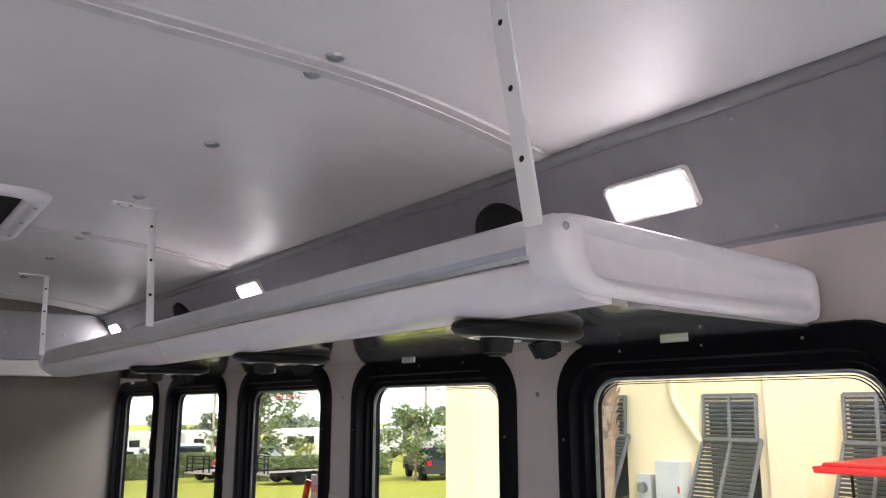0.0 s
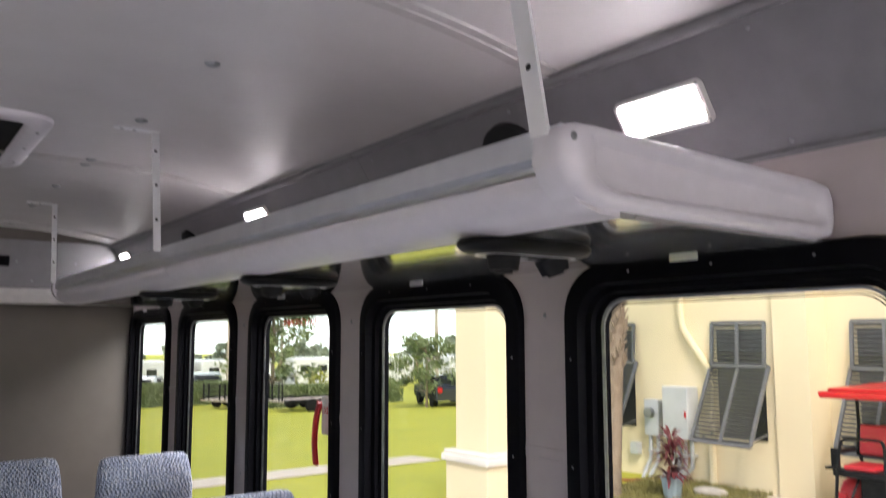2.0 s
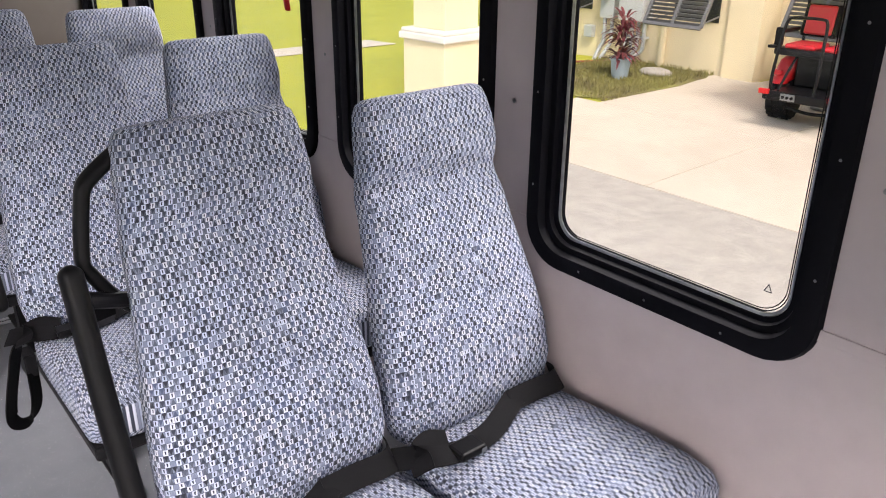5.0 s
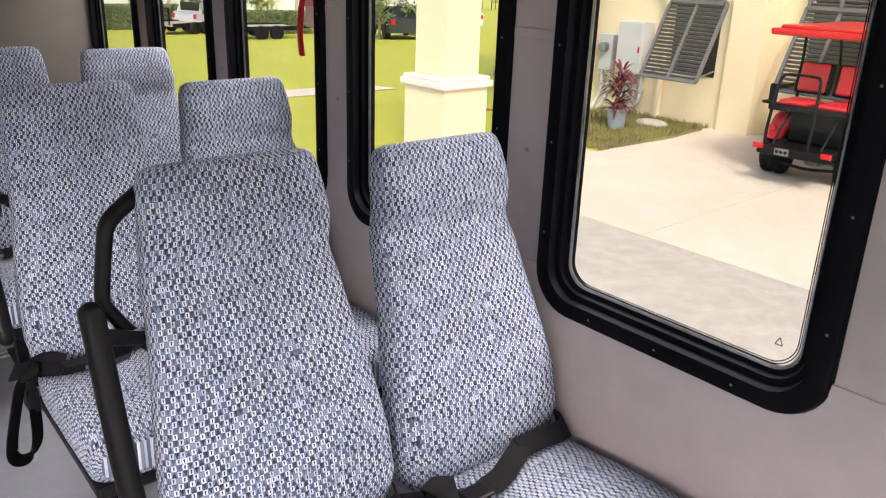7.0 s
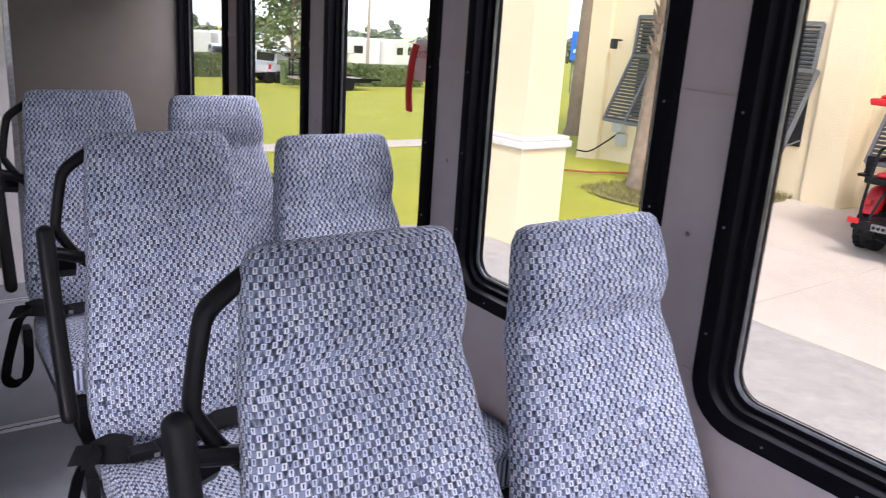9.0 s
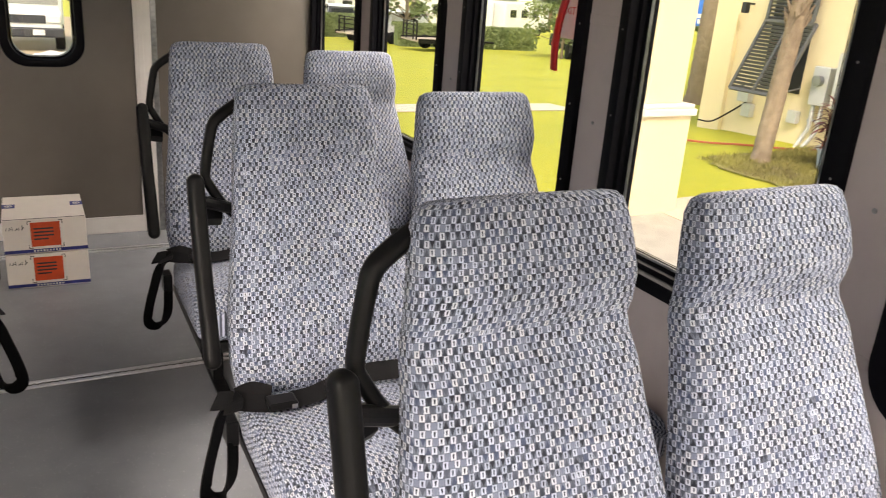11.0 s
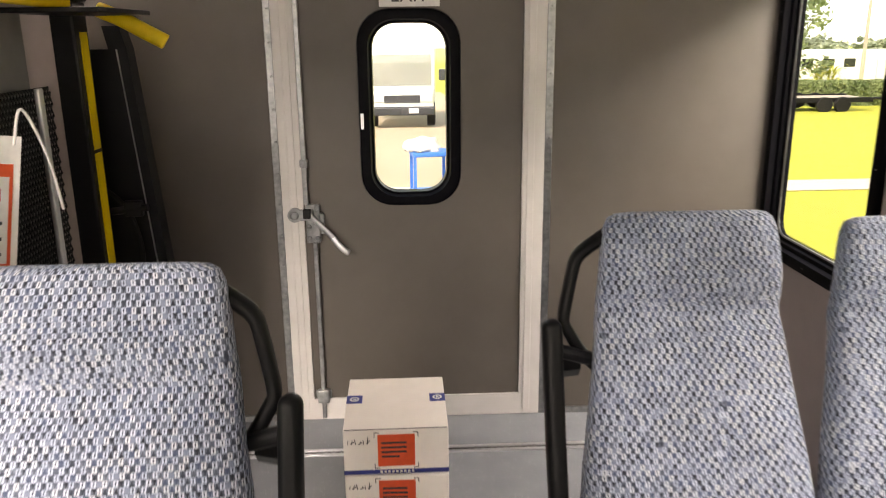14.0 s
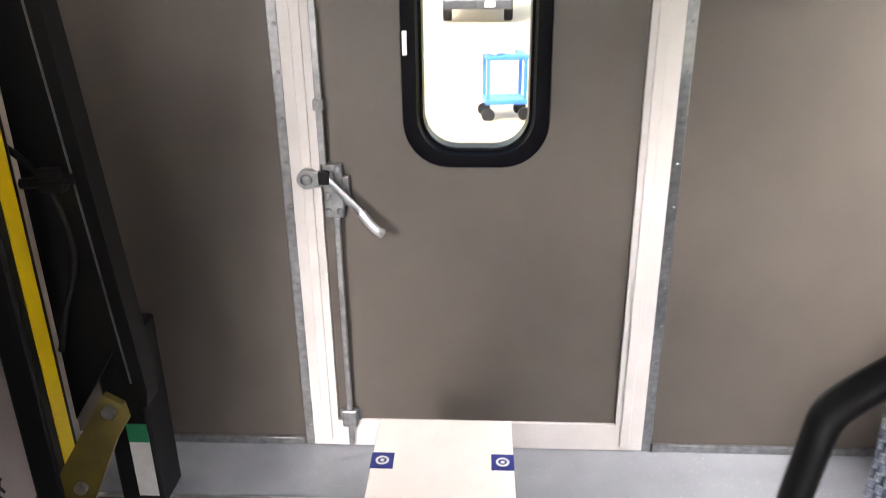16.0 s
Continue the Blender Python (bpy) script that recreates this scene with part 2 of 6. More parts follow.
TRIMW = mat("pale_cap_stone", (0.80, 0.76, 0.70), 0.8, scale=10, bump=0.1)
SHUT = mat("grey_shutter_paint", (0.15, 0.15, 0.155), 0.5, colour2=(0.12, 0.12, 0.125), scale=20)
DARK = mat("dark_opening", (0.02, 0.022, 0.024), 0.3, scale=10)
CONC = mat("pale_concrete", (0.62, 0.55, 0.46), 0.9, colour2=(0.52, 0.46, 0.38), scale=3.5, bump=0.2, bump_scale=60, fine=0.003)
YARD = mat("tan_yard_concrete", (0.42, 0.335, 0.235), 0.9, colour2=(0.35, 0.28, 0.19), scale=3, bump=0.2, bump_scale=60, fine=0.003)
CONC2 = mat("exposed_aggregate", (0.47, 0.44, 0.40), 0.95, colour2=(0.34, 0.32, 0.29), scale=60, bump=0.5, bump_scale=90, fine=0.004)
GRASS = mat("lawn", (0.44, 0.43, 0.040), 0.9, colour2=(0.33, 0.36, 0.030), scale=5, bump=0.7, bump_scale=60, fine=0.02)
DRYG = mat("patchy_dry_grass", (0.30, 0.29, 0.08), 0.95, colour2=(0.15, 0.12, 0.06), scale=14, bump=0.7, bump_scale=80, fine=0.02)
LEAF = mat("leaf_green", (0.21, 0.255, 0.105), 0.7, colour2=(0.115, 0.165, 0.062), scale=8)
# Far leaves are paler and greyer: distance haze is put into their colour.
LEAF_HAZED = mat("hazed_far_foliage", (0.32, 0.36, 0.26), 0.8, colour2=(0.20, 0.25, 0.17), scale=3)
LEAFY = mat("yellow_green_fronds", (0.42, 0.40, 0.03), 0.6, colour2=(0.28, 0.32, 0.03), scale=6)
LEAFR = mat("burgundy_leaves", (0.22, 0.03, 0.05), 0.5, colour2=(0.06, 0.035, 0.025), scale=30)
BARK = mat("grey_brown_bark", (0.34, 0.27, 0.20), 0.9, colour2=(0.20, 0.15, 0.11), scale=12, bump=0.8, bump_scale=40, fine=0.02)
EBOX = mat("grey_box_enamel", (0.55, 0.57, 0.58), 0.45, scale=15)
POT = mat("blue_grey_pot", (0.38, 0.47, 0.55), 0.5, scale=20)
VANW = mat("white_vehicle_paint", (0.72, 0.73, 0.73), 0.25, colour2=(0.66, 0.67, 0.67), scale=3, coat=0.4)
VAND = mat("dark_vehicle_paint", (0.03, 0.035, 0.045), 0.25, scale=3, coat=0.4)
# Windscreen base is pale: the bright reflection is put into its colour.
SCREEN = mat("painted_reflection_windscreen", (0.40, 0.42, 0.40), 0.10, 0.5, scale=3)
VGLASS = mat("vehicle_glass", (0.02, 0.025, 0.03), 0.06, scale=3)
SEATR = mat("red_cart_vinyl", (0.60, 0.02, 0.03), 0.4, scale=20)
BLUE = mat("blue_cart_plastic", (0.02, 0.16, 0.62), 0.5, scale=20)
WOODP = mat("weathered_pole", (0.42, 0.36, 0.30), 0.9, scale=10)


# ---------------------------------------------------------------- mesh helpers
def part(name, bm, material, parent=None, label="", smooth=None):
    """Links a bmesh as one mesh object, under a thing or a part if given."""
    me = bpy.data.meshes.new(name)
    if smooth is not None:
        lim = radians(smooth)
        for f in bm.faces:
            f.smooth = True
        for e in bm.edges:
            if len(e.link_faces) == 2 and e.calc_face_angle(0) > lim:
                e.smooth = False
    bm.to_mesh(me)
    bm.free()
    me.materials.append(material)
    ob = new(name, me)
    if parent:
        ob.parent = parent
    if label:
        ob["label"] = label
    return ob


def thing(name, label, category, place=None, group="", kind=""):
    ob = new(name)
    ob.empty_display_size = 0.1
    if place is not None:
        ob.matrix_world = place
    return tagged(ob, label, category, group, kind)


def block(bm, x0, x1, y0, y1, z0, z1, bevel=0.0, m=None, seg=2):
    r = bmesh.ops.create_cube(bm, size=1.0)
    vs = r["verts"]
    for v in vs:
        v.co = Vector(((x0 + x1) / 2 + v.co.x * (x1 - x0), (y0 + y1) / 2 + v.co.y * (y1 - y0), (z0 + z1) / 2 + v.co.z * (z1 - z0)))
    if bevel:
        es = list({e for v in vs for e in v.link_edges})
        rb = bmesh.ops.bevel(bm, geom=es, offset=bevel, segments=seg, profile=0.5, affect="EDGES")
        vs = list({v for f in rb["faces"] for v in f.verts} | {v for v in vs if v.is_valid})
    if m is not None:
        for v in vs:
            v.co = m @ v.co
    return vs


def boxm(*a, **k):
    bm = bmesh.new()
    block(bm, *a, **k)
    return bm


def rod(bm, a, b, r, r2=None, seg=12):
    a, b = Vector(a), Vector(b)
    res = bmesh.ops.create_cone(bm, cap_ends=True, segments=seg, radius1=r, radius2=r if r2 is None else r2, depth=(b - a).length)
    q = (b - a).to_track_quat("Z", "Y").to_matrix().to_4x4()
    bmesh.ops.transform(bm, matrix=Matrix.Translation((a + b) / 2) @ q, verts=res["verts"])
    return res["verts"]


def rodm(*a, **k):
    bm = bmesh.new()
    rod(bm, *a, **k)
    return bm


def tube(bm, pts, rx, ry=None, seg=10, side=(1, 0, 0), rounded=0.0):
    """A swept rounded bar along points; side: the way in which rx is measured."""
    ry = ry or rx
    pts = [Vector(p) for p in pts]
    rings = []
    for i, p in enumerate(pts):
        near = min((p - pts[0]).length, (p - pts[-1]).length)
        k_end = math.sqrt(max(0.06, 1 - (1 - near / rounded) ** 2)) if rounded and near < rounded else 1.0
        d = (pts[min(i + 1, len(pts) - 1)] - pts[max(i - 1, 0)]).normalized()
        s = Vector(side)
        s = (s - d * s.dot(d)).normalized()
        o = d.cross(s)
        ring = []
        for k in range(seg):
            a = 2 * math.pi * k / seg
            c, q = math.cos(a), math.sin(a)
            c, q = math.copysign(abs(c) ** 0.7, c), math.copysign(abs(q) ** 0.7, q)
            ring.append(bm.verts.new(p + s * rx * k_end * c + o * ry * k_end * q))
        rings.append(ring)
    for r0, r1 in zip(rings, rings[1:]):
        for k in range(seg):
            bm.faces.new((r0[k], r0[(k + 1) % seg], r1[(k + 1) % seg], r1[k]))
    bm.faces.new(rings[0][::-1])
    bm.faces.new(rings[-1])
    bmesh.ops.recalc_face_normals(bm, faces=bm.faces[:])


def smooth_path(pts, n=5):
    """Catmull-Rom through points."""
    P = [Vector(p) for p in pts]
    P = [2 * P[0] - P[1]] + P + [2 * P[-1] - P[-2]]
    out = []
    for i in range(1, len(P) - 2):
        for k in range(n):
            t = k / n
            out.append(0.5 * ((2 * P[i]) + (P[i + 1] - P[i - 1]) * t + (2 * P[i - 1] - 5 * P[i] + 4 * P[i + 1] - P[i + 2]) * t * t + (3 * P[i] - P[i - 1] - 3 * P[i + 1] + P[i + 2]) * t ** 3))
    return out + [P[-2]]


def strap(bm, pts, width, thick, across):
    """A flat belt along points; across: the way of its width at each point (one, or a list)."""
    pts = [Vector(p) for p in pts]
    rings = []
    for i, p in enumerate(pts):
        w = Vector(across[i] if isinstance(across, list) else across).normalized()
        d = (pts[min(i + 1, len(pts) - 1)] - pts[max(i - 1, 0)]).normalized()
        w = (w - d * w.dot(d)).normalized()
        o = d.cross(w)
        rings.append([bm.verts.new(p + w * sx * width / 2 + o * sy * thick / 2) for sx, sy in ((-1, -1), (1, -1), (1, 1), (-1, 1))])
    for r0, r1 in zip(rings, rings[1:]):
        for k in range(4):
            bm.faces.new((r0[k], r0[(k + 1) % 4], r1[(k + 1) % 4], r1[k]))
    bm.faces.new(rings[0][::-1])
    bm.faces.new(rings[-1])
    bmesh.ops.recalc_face_normals(bm, faces=bm.faces[:])


def rrect(w, h, r, n=7):
    """Outline of a rounded rectangle, half sizes w, h."""
    out = []
    for cx, cy, a0 in ((w - r, h - r, 0), (-w + r, h - r, 90), (-w + r, -h + r, 180), (w - r, -h + r, 270)):
        for k in range(n + 1):
            a = radians(a0 + 90 * k / n)
            out.append((cx + r * math.cos(a), cy + r * math.sin(a)))
    return out


def ring_frame(profile, m):
    """A closed rounded frame: profile is a list of (half width, half height, corner radius, depth), joined in turn and closed. m takes (u, v, depth) to the world."""
    bm = bmesh.new()
    rings = [[bm.verts.new(m @ Vector((u, v, d))) for u, v in rrect(w, h, r)] for w, h, r, d in profile]
    k = len(rings[0])
    for i in range(len(rings)):
        a, b = rings[i], rings[(i + 1) % len(rings)]
        for j in range(k):
            bm.faces.new((a[j], a[(j + 1) % k], b[(j + 1) % k], b[j]))
    bmesh.ops.recalc_face_normals(bm, faces=bm.faces[:])
    return bm


def pane_mesh(w, h, r, d, m, thick=0.004):
    bm = bmesh.new()
    o = rrect(w, h, r)
    a = [bm.verts.new(m @ Vector((u, v, d))) for u, v in o]
    b = [bm.verts.new(m @ Vector((u, v, d + thick))) for u, v in o]
    bm.faces.new(a)
    bm.faces.new(b[::-1])
    for j in range(len(o)):
        bm.faces.new((a[j], b[j], b[(j + 1) % len(o)], a[(j + 1) % len(o)]))
    bmesh.ops.recalc_face_normals(bm, faces=bm.faces[:])
    return bm


def plate(pts, m=None, thick=0.002, axis=(0, 0, 1)):
    """A thin plate from an outline."""
    bm = bmesh.new()
    ax = Vector(axis) * thick
    a = [bm.verts.new(Vector(p)) for p in pts]
    b = [bm.verts.new(Vector(p) + ax) for p in pts]
    bm.faces.new(a)
    bm.faces.new(b[::-1])
    for j in range(len(pts)):
        bm.faces.new((a[j], b[j], b[(j + 1) % len(pts)], a[(j + 1) % len(pts)]))
    bmesh.ops.recalc_face_normals(bm, faces=bm.faces[:])
    if m is not None:
        bmesh.ops.transform(bm, matrix=m, verts=bm.verts[:])
    return bm


def lofted(rings, closed_ends=True, uvs=True):
    """A skin over rings of points; UV in metres: round the ring and along the rings."""
    bm = bmesh.new()
    lay = bm.loops.layers.uv.new("UVMap")
    V = [[bm.verts.new(p) for p in r] for r in rings]
    n = len(rings[0])
    mid = [sum(r, Vector()) / n for r in rings]
    vv = [0.0]
    for i in range(1, len(rings)):
        vv.append(vv[-1] + max((rings[i][k] - rings[i - 1][k]).length for k in range(n)))
    for i in range(len(rings) - 1):
        ua = 0.0
        for k in range(n):
            k2 = (k + 1) % n
            f = bm.faces.new((V[i][k], V[i][k2], V[i + 1][k2], V[i + 1][k]))
            for lp, (kk, ii) in zip(f.loops, ((k, i), (k + 1, i), (k + 1, i + 1), (k, i + 1))):
                r = rings[len(rings) // 2]
                lp[lay].uv = (sum((r[(j + 1) % n] - r[j]).length for j in range(kk)), vv[ii])
    if closed_ends:
        for r, flip in ((V[0], True), (V[-1], False)):
            f = bm.faces.new(r[::-1] if flip else r)
            for lp in f.loops:
                lp[lay].uv = (lp.vert.co.x, lp.vert.co.y)
    bmesh.ops.recalc_face_normals(bm, faces=bm.faces[:])
    return bm


def words(text, size, m, material, name, parent=None):
    """Lettering with the built-in font, as a mesh."""
    cu = bpy.data.curves.new(name, "FONT")
    cu.body, cu.size, cu.extrude = text, size, 0.0004
    cu.align_x, cu.align_y = "CENTER", "CENTER"
    tmp = bpy.data.objects.new(name, cu)
    scene.collection.objects.link(tmp)
    me = bpy.data.meshes.new_from_object(tmp.evaluated_get(bpy.context.evaluated_depsgraph_get()))
    bpy.data.objects.remove(tmp)
    me.transform(m)
    me.materials.clear()
    me.materials.append(material)
    ob = new(name, me)
    if parent:
        ob.parent = parent
    return ob


def screw_mesh(r=0.006, h=0.003):
    bm = bmesh.new()
    bmesh.ops.create_uvsphere(bm, u_segments=10, v_segments=6, radius=r)
    for v in bm.verts:
        v.co.z = max(v.co.z, 0) * h / r
    return bm


SCREW = bpy.data.meshes.new("screw")
_b = screw_mesh()
_b.to_mesh(SCREW)
_b.free()
SCREW.materials.append(STEEL)
DARK_SCREW = SCREW.copy()
DARK_SCREW.name = "dark_screw"
DARK_SCREW.materials.clear()
DARK_SCREW.materials.append(SHUT)


def screw(parent, place, normal, scale=1.0, name="screw", mesh=None):
    ob = new(name, mesh or SCREW)
    ob.parent = parent
    ob.matrix_basis = Matrix.Translation(place) @ Vector(normal).to_track_quat("Z", "Y").to_matrix().to_4x4() @ Matrix.Scale(scale, 4)
    return ob


# ---------------------------------------------------------------- the bus body
XW, YR, YF, ZC = 1.14, 4.272, -3.4, 1.955        # inner side walls, rear wall, front wall, ceiling
G = -0.80                                       # ground outside
WIN_Y = [0.80 + 0.785 * k for k in range(-5, 5)]
WZ, WW, WH = 1.085, 0.33, 0.48                  # window centre height, half sizes of the frame


def wall_mesh(side, centres):
    bm = bmesh.new()
    xa, xb = sorted((side * XW, side * (XW + 0.05)))
    hw, z0, z1 = WW - 0.03, WZ - WH + 0.03, WZ + WH - 0.03
    block(bm, xa, xb, YF, YR + 0.05, -0.12, z0)
    block(bm, xa, xb, YF, YR + 0.05, z1, ZC + 0.04)
    edges = [YF] + [v for c in centres for v in (c - hw, c + hw)] + [YR + 0.05]
    for a, b in zip(edges[::2], edges[1::2]):
        block(bm, xa, xb, a, b, z0, z1)
    return bm


def bus_window(side, yc, i, seen=True, WW=WW):
    m = Matrix(((0, 0, side, side * XW), (1, 0, 0, yc), (0, 1, 0, WZ), (0, 0, 0, 1)))
    w = thing("window_%d" % i, "black-framed bus window with rounded corners and clear glass", "window", kind="structure")
    fr = part("window_frame", ring_frame([(WW, WH, 0.10, 0.0), (WW - 0.004, WH - 0.004, 0.098, -0.013), (WW - 0.010, WH - 0.010, 0.095, -0.016), (WW - 0.040, WH - 0.040, 0.075, -0.016),
              (WW - 0.043, WH - 0.043, 0.073, 0.004), (WW - 0.055, WH - 0.055, 0.065, 0.006), (WW - 0.058, WH - 0.058, 0.062, 0.016), (WW - 0.068, WH - 0.066, 0.055, 0.018), (WW - 0.070, WH - 0.068, 0.053, 0.040), (WW - 0.029, WH - 0.029, 0.02, 0.040), (WW - 0.031, WH - 0.031, 0.06, 0.0)], m), BLACK, w, smooth=40)
    p = part("pane", pane_mesh(WW - 0.055, WH - 0.055, 0.06, 0.026, m), GLASS, w)
    p.visible_shadow = False
    if seen:
        part("glazing_bead", ring_frame([(WW - 0.0695, WH - 0.0675, 0.054, 0.019), (WW - 0.074, WH - 0.072, 0.052, 0.021), (WW - 0.074, WH - 0.072, 0.052, 0.0245), (WW - 0.0695, WH - 0.0675, 0.054, 0.0245)], m), STEEL, w, "thin bright glazing bead")
        # Thin dark rings drawn in for reflections in the double glass.
        for q in (0.0765, 0.0800):
            part("reflection_line", ring_frame([(WW - q, WH - q + 0.002, 0.05, 0.0242), (WW - q - 0.0014, WH - q + 0.0006, 0.05, 0.0240), (WW - q - 0.0014, WH - q + 0.0006, 0.05, 0.0255), (WW - q, WH - q + 0.002, 0.05, 0.0255)], m), BLACK, w, "thin dark line drawn for a reflection in the glass")
        for z in (-0.30, -0.1, 0.1, 0.30):
            for s in (-1, 1):
                screw(w, (side * (XW - 0.0155), yc + s * (WW - 0.022), WZ + z), (-side, 0, 0), 0.5, mesh=DARK_SCREW)
        for y in (-0.17, 0.0, 0.17):
            for s in (-1, 1):
                screw(w, (side * (XW - 0.0155), yc + y, WZ + s * (WH - 0.022)), (-side, 0, 0), 0.5, mesh=DARK_SCREW)
    return w


tagged(part("wall_east", wall_mesh(1, WIN_Y), WALL), "grey vinyl-covered bus side wall with window openings", "wall", kind="structure")
WIN_L = [y for y in WIN_Y if y < 2.6]
tagged(part("wall_west", wall_mesh(-1, WIN_L), WALL), "grey vinyl-covered bus side wall with window openings", "wall", kind="structure")
n_win = 0
for y in WIN_Y:
    n_win += 1
    bus_window(1, y - 0.008 if abs(y - 0.80) < 0.01 else y, n_win, y > 0, WW + 0.008 if abs(y - 0.80) < 0.01 else WW)
for y in WIN_L:
    n_win += 1
    bus_window(-1, y, n_win, False)

# joint strips on the piers between the windows
ledges = thing("trim_wall", "grey horizontal joint strips on the window piers", "trim", kind="structure")
edges = [0.0] + [v for c in WIN_Y if c > 0 for v in (c - WW, c + WW)] + [YR - 0.002]
for a, b in zip(edges[::2], edges[1::2]):
    for z in (0.69, 1.20):
        part("strip", boxm(XW - 0.004, XW - 0.0005, a + 0.002, b - 0.002, z - 0.011, z + 0.011, bevel=0.0015), WALL, ledges)
    if b - a < 0.3:
        screw(ledges, (XW - 0.001, (a + b) / 2, 0.95), (-1, 0, 0), 0.9)
        screw(ledges, (XW - 0.001, (a + b) / 2, 1.47), (-1, 0, 0), 0.9)

tagged(part("floor", boxm(-XW, XW, YF, YR, -0.10, 0.0), FLOOR), "dark speckled vinyl bus floor", "floor", kind="structure")

# rear wall with the door opening, front wall with the windscreen opening
bm = bmesh.new()
DX0, DX1, DZ = -0.488, 0.380, 1.60
block(bm, -XW, DX0, YR, YR + 0.05, -0.1, ZC + 0.04)
block(bm, DX1, XW, YR, YR + 0.05, -0.1, ZC + 0.04)
block(bm, DX0, DX1, YR, YR + 0.05, DZ, ZC + 0.04)
block(bm, DX0, DX1, YR, YR + 0.05, -0.1, 0.0)
tagged(part("wall_north", bm, REAR), "dark taupe rear bulkhead of the bus", "wall", kind="structure")
bm = bmesh.new()
for a in ((-XW, XW, -0.1, 0.75), (-XW, XW, 1.75, ZC + 0.04), (-XW, -1.0, 0.75, 1.75), (1.0, XW, 0.75, 1.75)):
    block(bm, a[0], a[1], YF - 0.05, YF, a[2], a[3])
tagged(part("wall_south", bm, WALL), "grey front bulkhead with the windscreen opening", "wall", kind="structure")


def ceil_z(x):
    return ZC - 0.062 * max(0, (abs(x) - 0.5) / 0.52) ** 2


bm = bmesh.new()
xs = [-1.03 + 2.06 * i / 40 for i in range(41)]
lo = [[bm.verts.new((x, y, ceil_z(x))) for x in xs] for y in (YF, YR)]
hi = [[bm.verts.new((x, y, ceil_z(x) + 0.02)) for x in xs] for y in (YF, YR)]
for i in range(40):
    bm.faces.new((lo[0][i], lo[1][i], lo[1][i + 1], lo[0][i + 1]))
    bm.faces.new((hi[0][i], hi[0][i + 1], hi[1][i + 1], hi[1][i]))
for s in (-1, 1):
    block(bm, min(s * 1.03, s * 1.19), max(s * 1.03, s * 1.19), YF, YR, ZC + 0.03, ZC + 0.05)
block(bm, -1.19, 1.19, YF, YR, ZC + 0.055, ZC + 0.07)
bmesh.ops.recalc_face_normals(bm, faces=bm.faces[:])
tagged(part("ceiling", bm, CEIL, smooth=30), "pale grey vinyl ceiling panels with joint strips", "ceiling", kind="structure")


def ceil_strip(y, w, t, mat_, parent, dx=1.02):
    bm = bmesh.new()
    xs = [-dx + 2 * dx * i / 30 for i in range(31)]
    rows = [[bm.verts.new((x, y + dy, ceil_z(x) - dz)) for x in xs] for dy, dz in ((-w / 2, 0.0005), (-w / 2 + 0.003, t), (w / 2 - 0.003, t), (w / 2, 0.0005))]
    for a, b in zip(rows, rows[1:]):
        for i in range(30):
            bm.faces.new((a[i], a[i + 1], b[i + 1], b[i]))
    bmesh.ops.recalc_face_normals(bm, faces=bm.faces[:])
    return part("strip", bm, mat_, parent, smooth=30)


joints = thing("trim_ceiling", "pale grey strips covering the ceiling panel joints", "trim", kind="structure")
for y in (-1.98, -0.48, 1.03, 2.53, 4.03):
    ceil_strip(y, 0.055, 0.004, SEAM, joints)
    ceil_strip(y, 0.010, 0.006, SEAM, joints)
for x, y in ((0.550, 0.985), (0.552, 1.060), (0.549, 1.48), (0.549, 1.972), (0.545, 2.49), (0.545, 2.57), (0.54, 3.0), (0.54, 3.5), (0.54, 4.07)):
    sc = screw(joints, (x, y, ceil_z(x) - 0.0005), (0, 0, -1), 2.6, "plug")

# slanted cove panels between wall and ceiling, with their beads
CA, CB = Vector((1.018, 0, 1.890)), Vector((1.148, 0, 1.697))
CD = (CB - CA).normalized()
CN = Vector((CD.z, 0, -CD.x))
if CN.x > 0:
    CN = -CN


def cove_point(y, s, out=0.0, side=1):
    p = CA + CD * s + CN * out
    return Vector((side * p.x, y, p.z))


LEN = (CB - CA).length
for side, i in ((1, 1), (-1, 2)):
    cove = thing("trim_cove_%d" % i, "charcoal embossed metal cove panels above the windows", "trim", kind="structure")
    for a, b in ((YF, -2.65), (-2.65, -0.45), (-0.45, 1.75), (1.75, 3.95), (3.95, YR)):
        a, b = a + 0.001, b - 0.001
        prof = [(-0.012, 0.0), (-0.010, 0.010), (-0.004, 0.014), (0.004, 0.014), (0.010, 0.010), (0.013, 0.001), (0.5 * LEN, 0.0035), (LEN - 0.014, 0.002), (LEN - 0.010, 0.008), (LEN - 0.003, 0.008), (LEN, 0.0), (LEN, -0.012), (-0.012, -0.012)]
        bm = bmesh.new()
        R = [[bm.verts.new(cove_point(y, s, o, side)) for s, o in prof] for y in (a, b)]
        for k in range(len(prof)):
            k2 = (k + 1) % len(prof)
            bm.faces.new((R[0][k], R[0][k2], R[1][k2], R[1][k]))
        bm.faces.new(R[0])
        bm.faces.new(R[1][::-1])
        bmesh.ops.recalc_face_normals(bm, faces=bm.faces[:])
        part("panel", bm, COVE, cove, smooth=50)
        if side == 1:
            n = 5
            for k in range(n):
                y = a + 0.06 + (b - a - 0.12) * k / (n - 1)
                for s in (0.028, LEN - 0.025):
                    p = cove_point(y, s, 0.003, side)
                    screw(cove, p, (side * CN.x, 0, CN.z), 0.75)


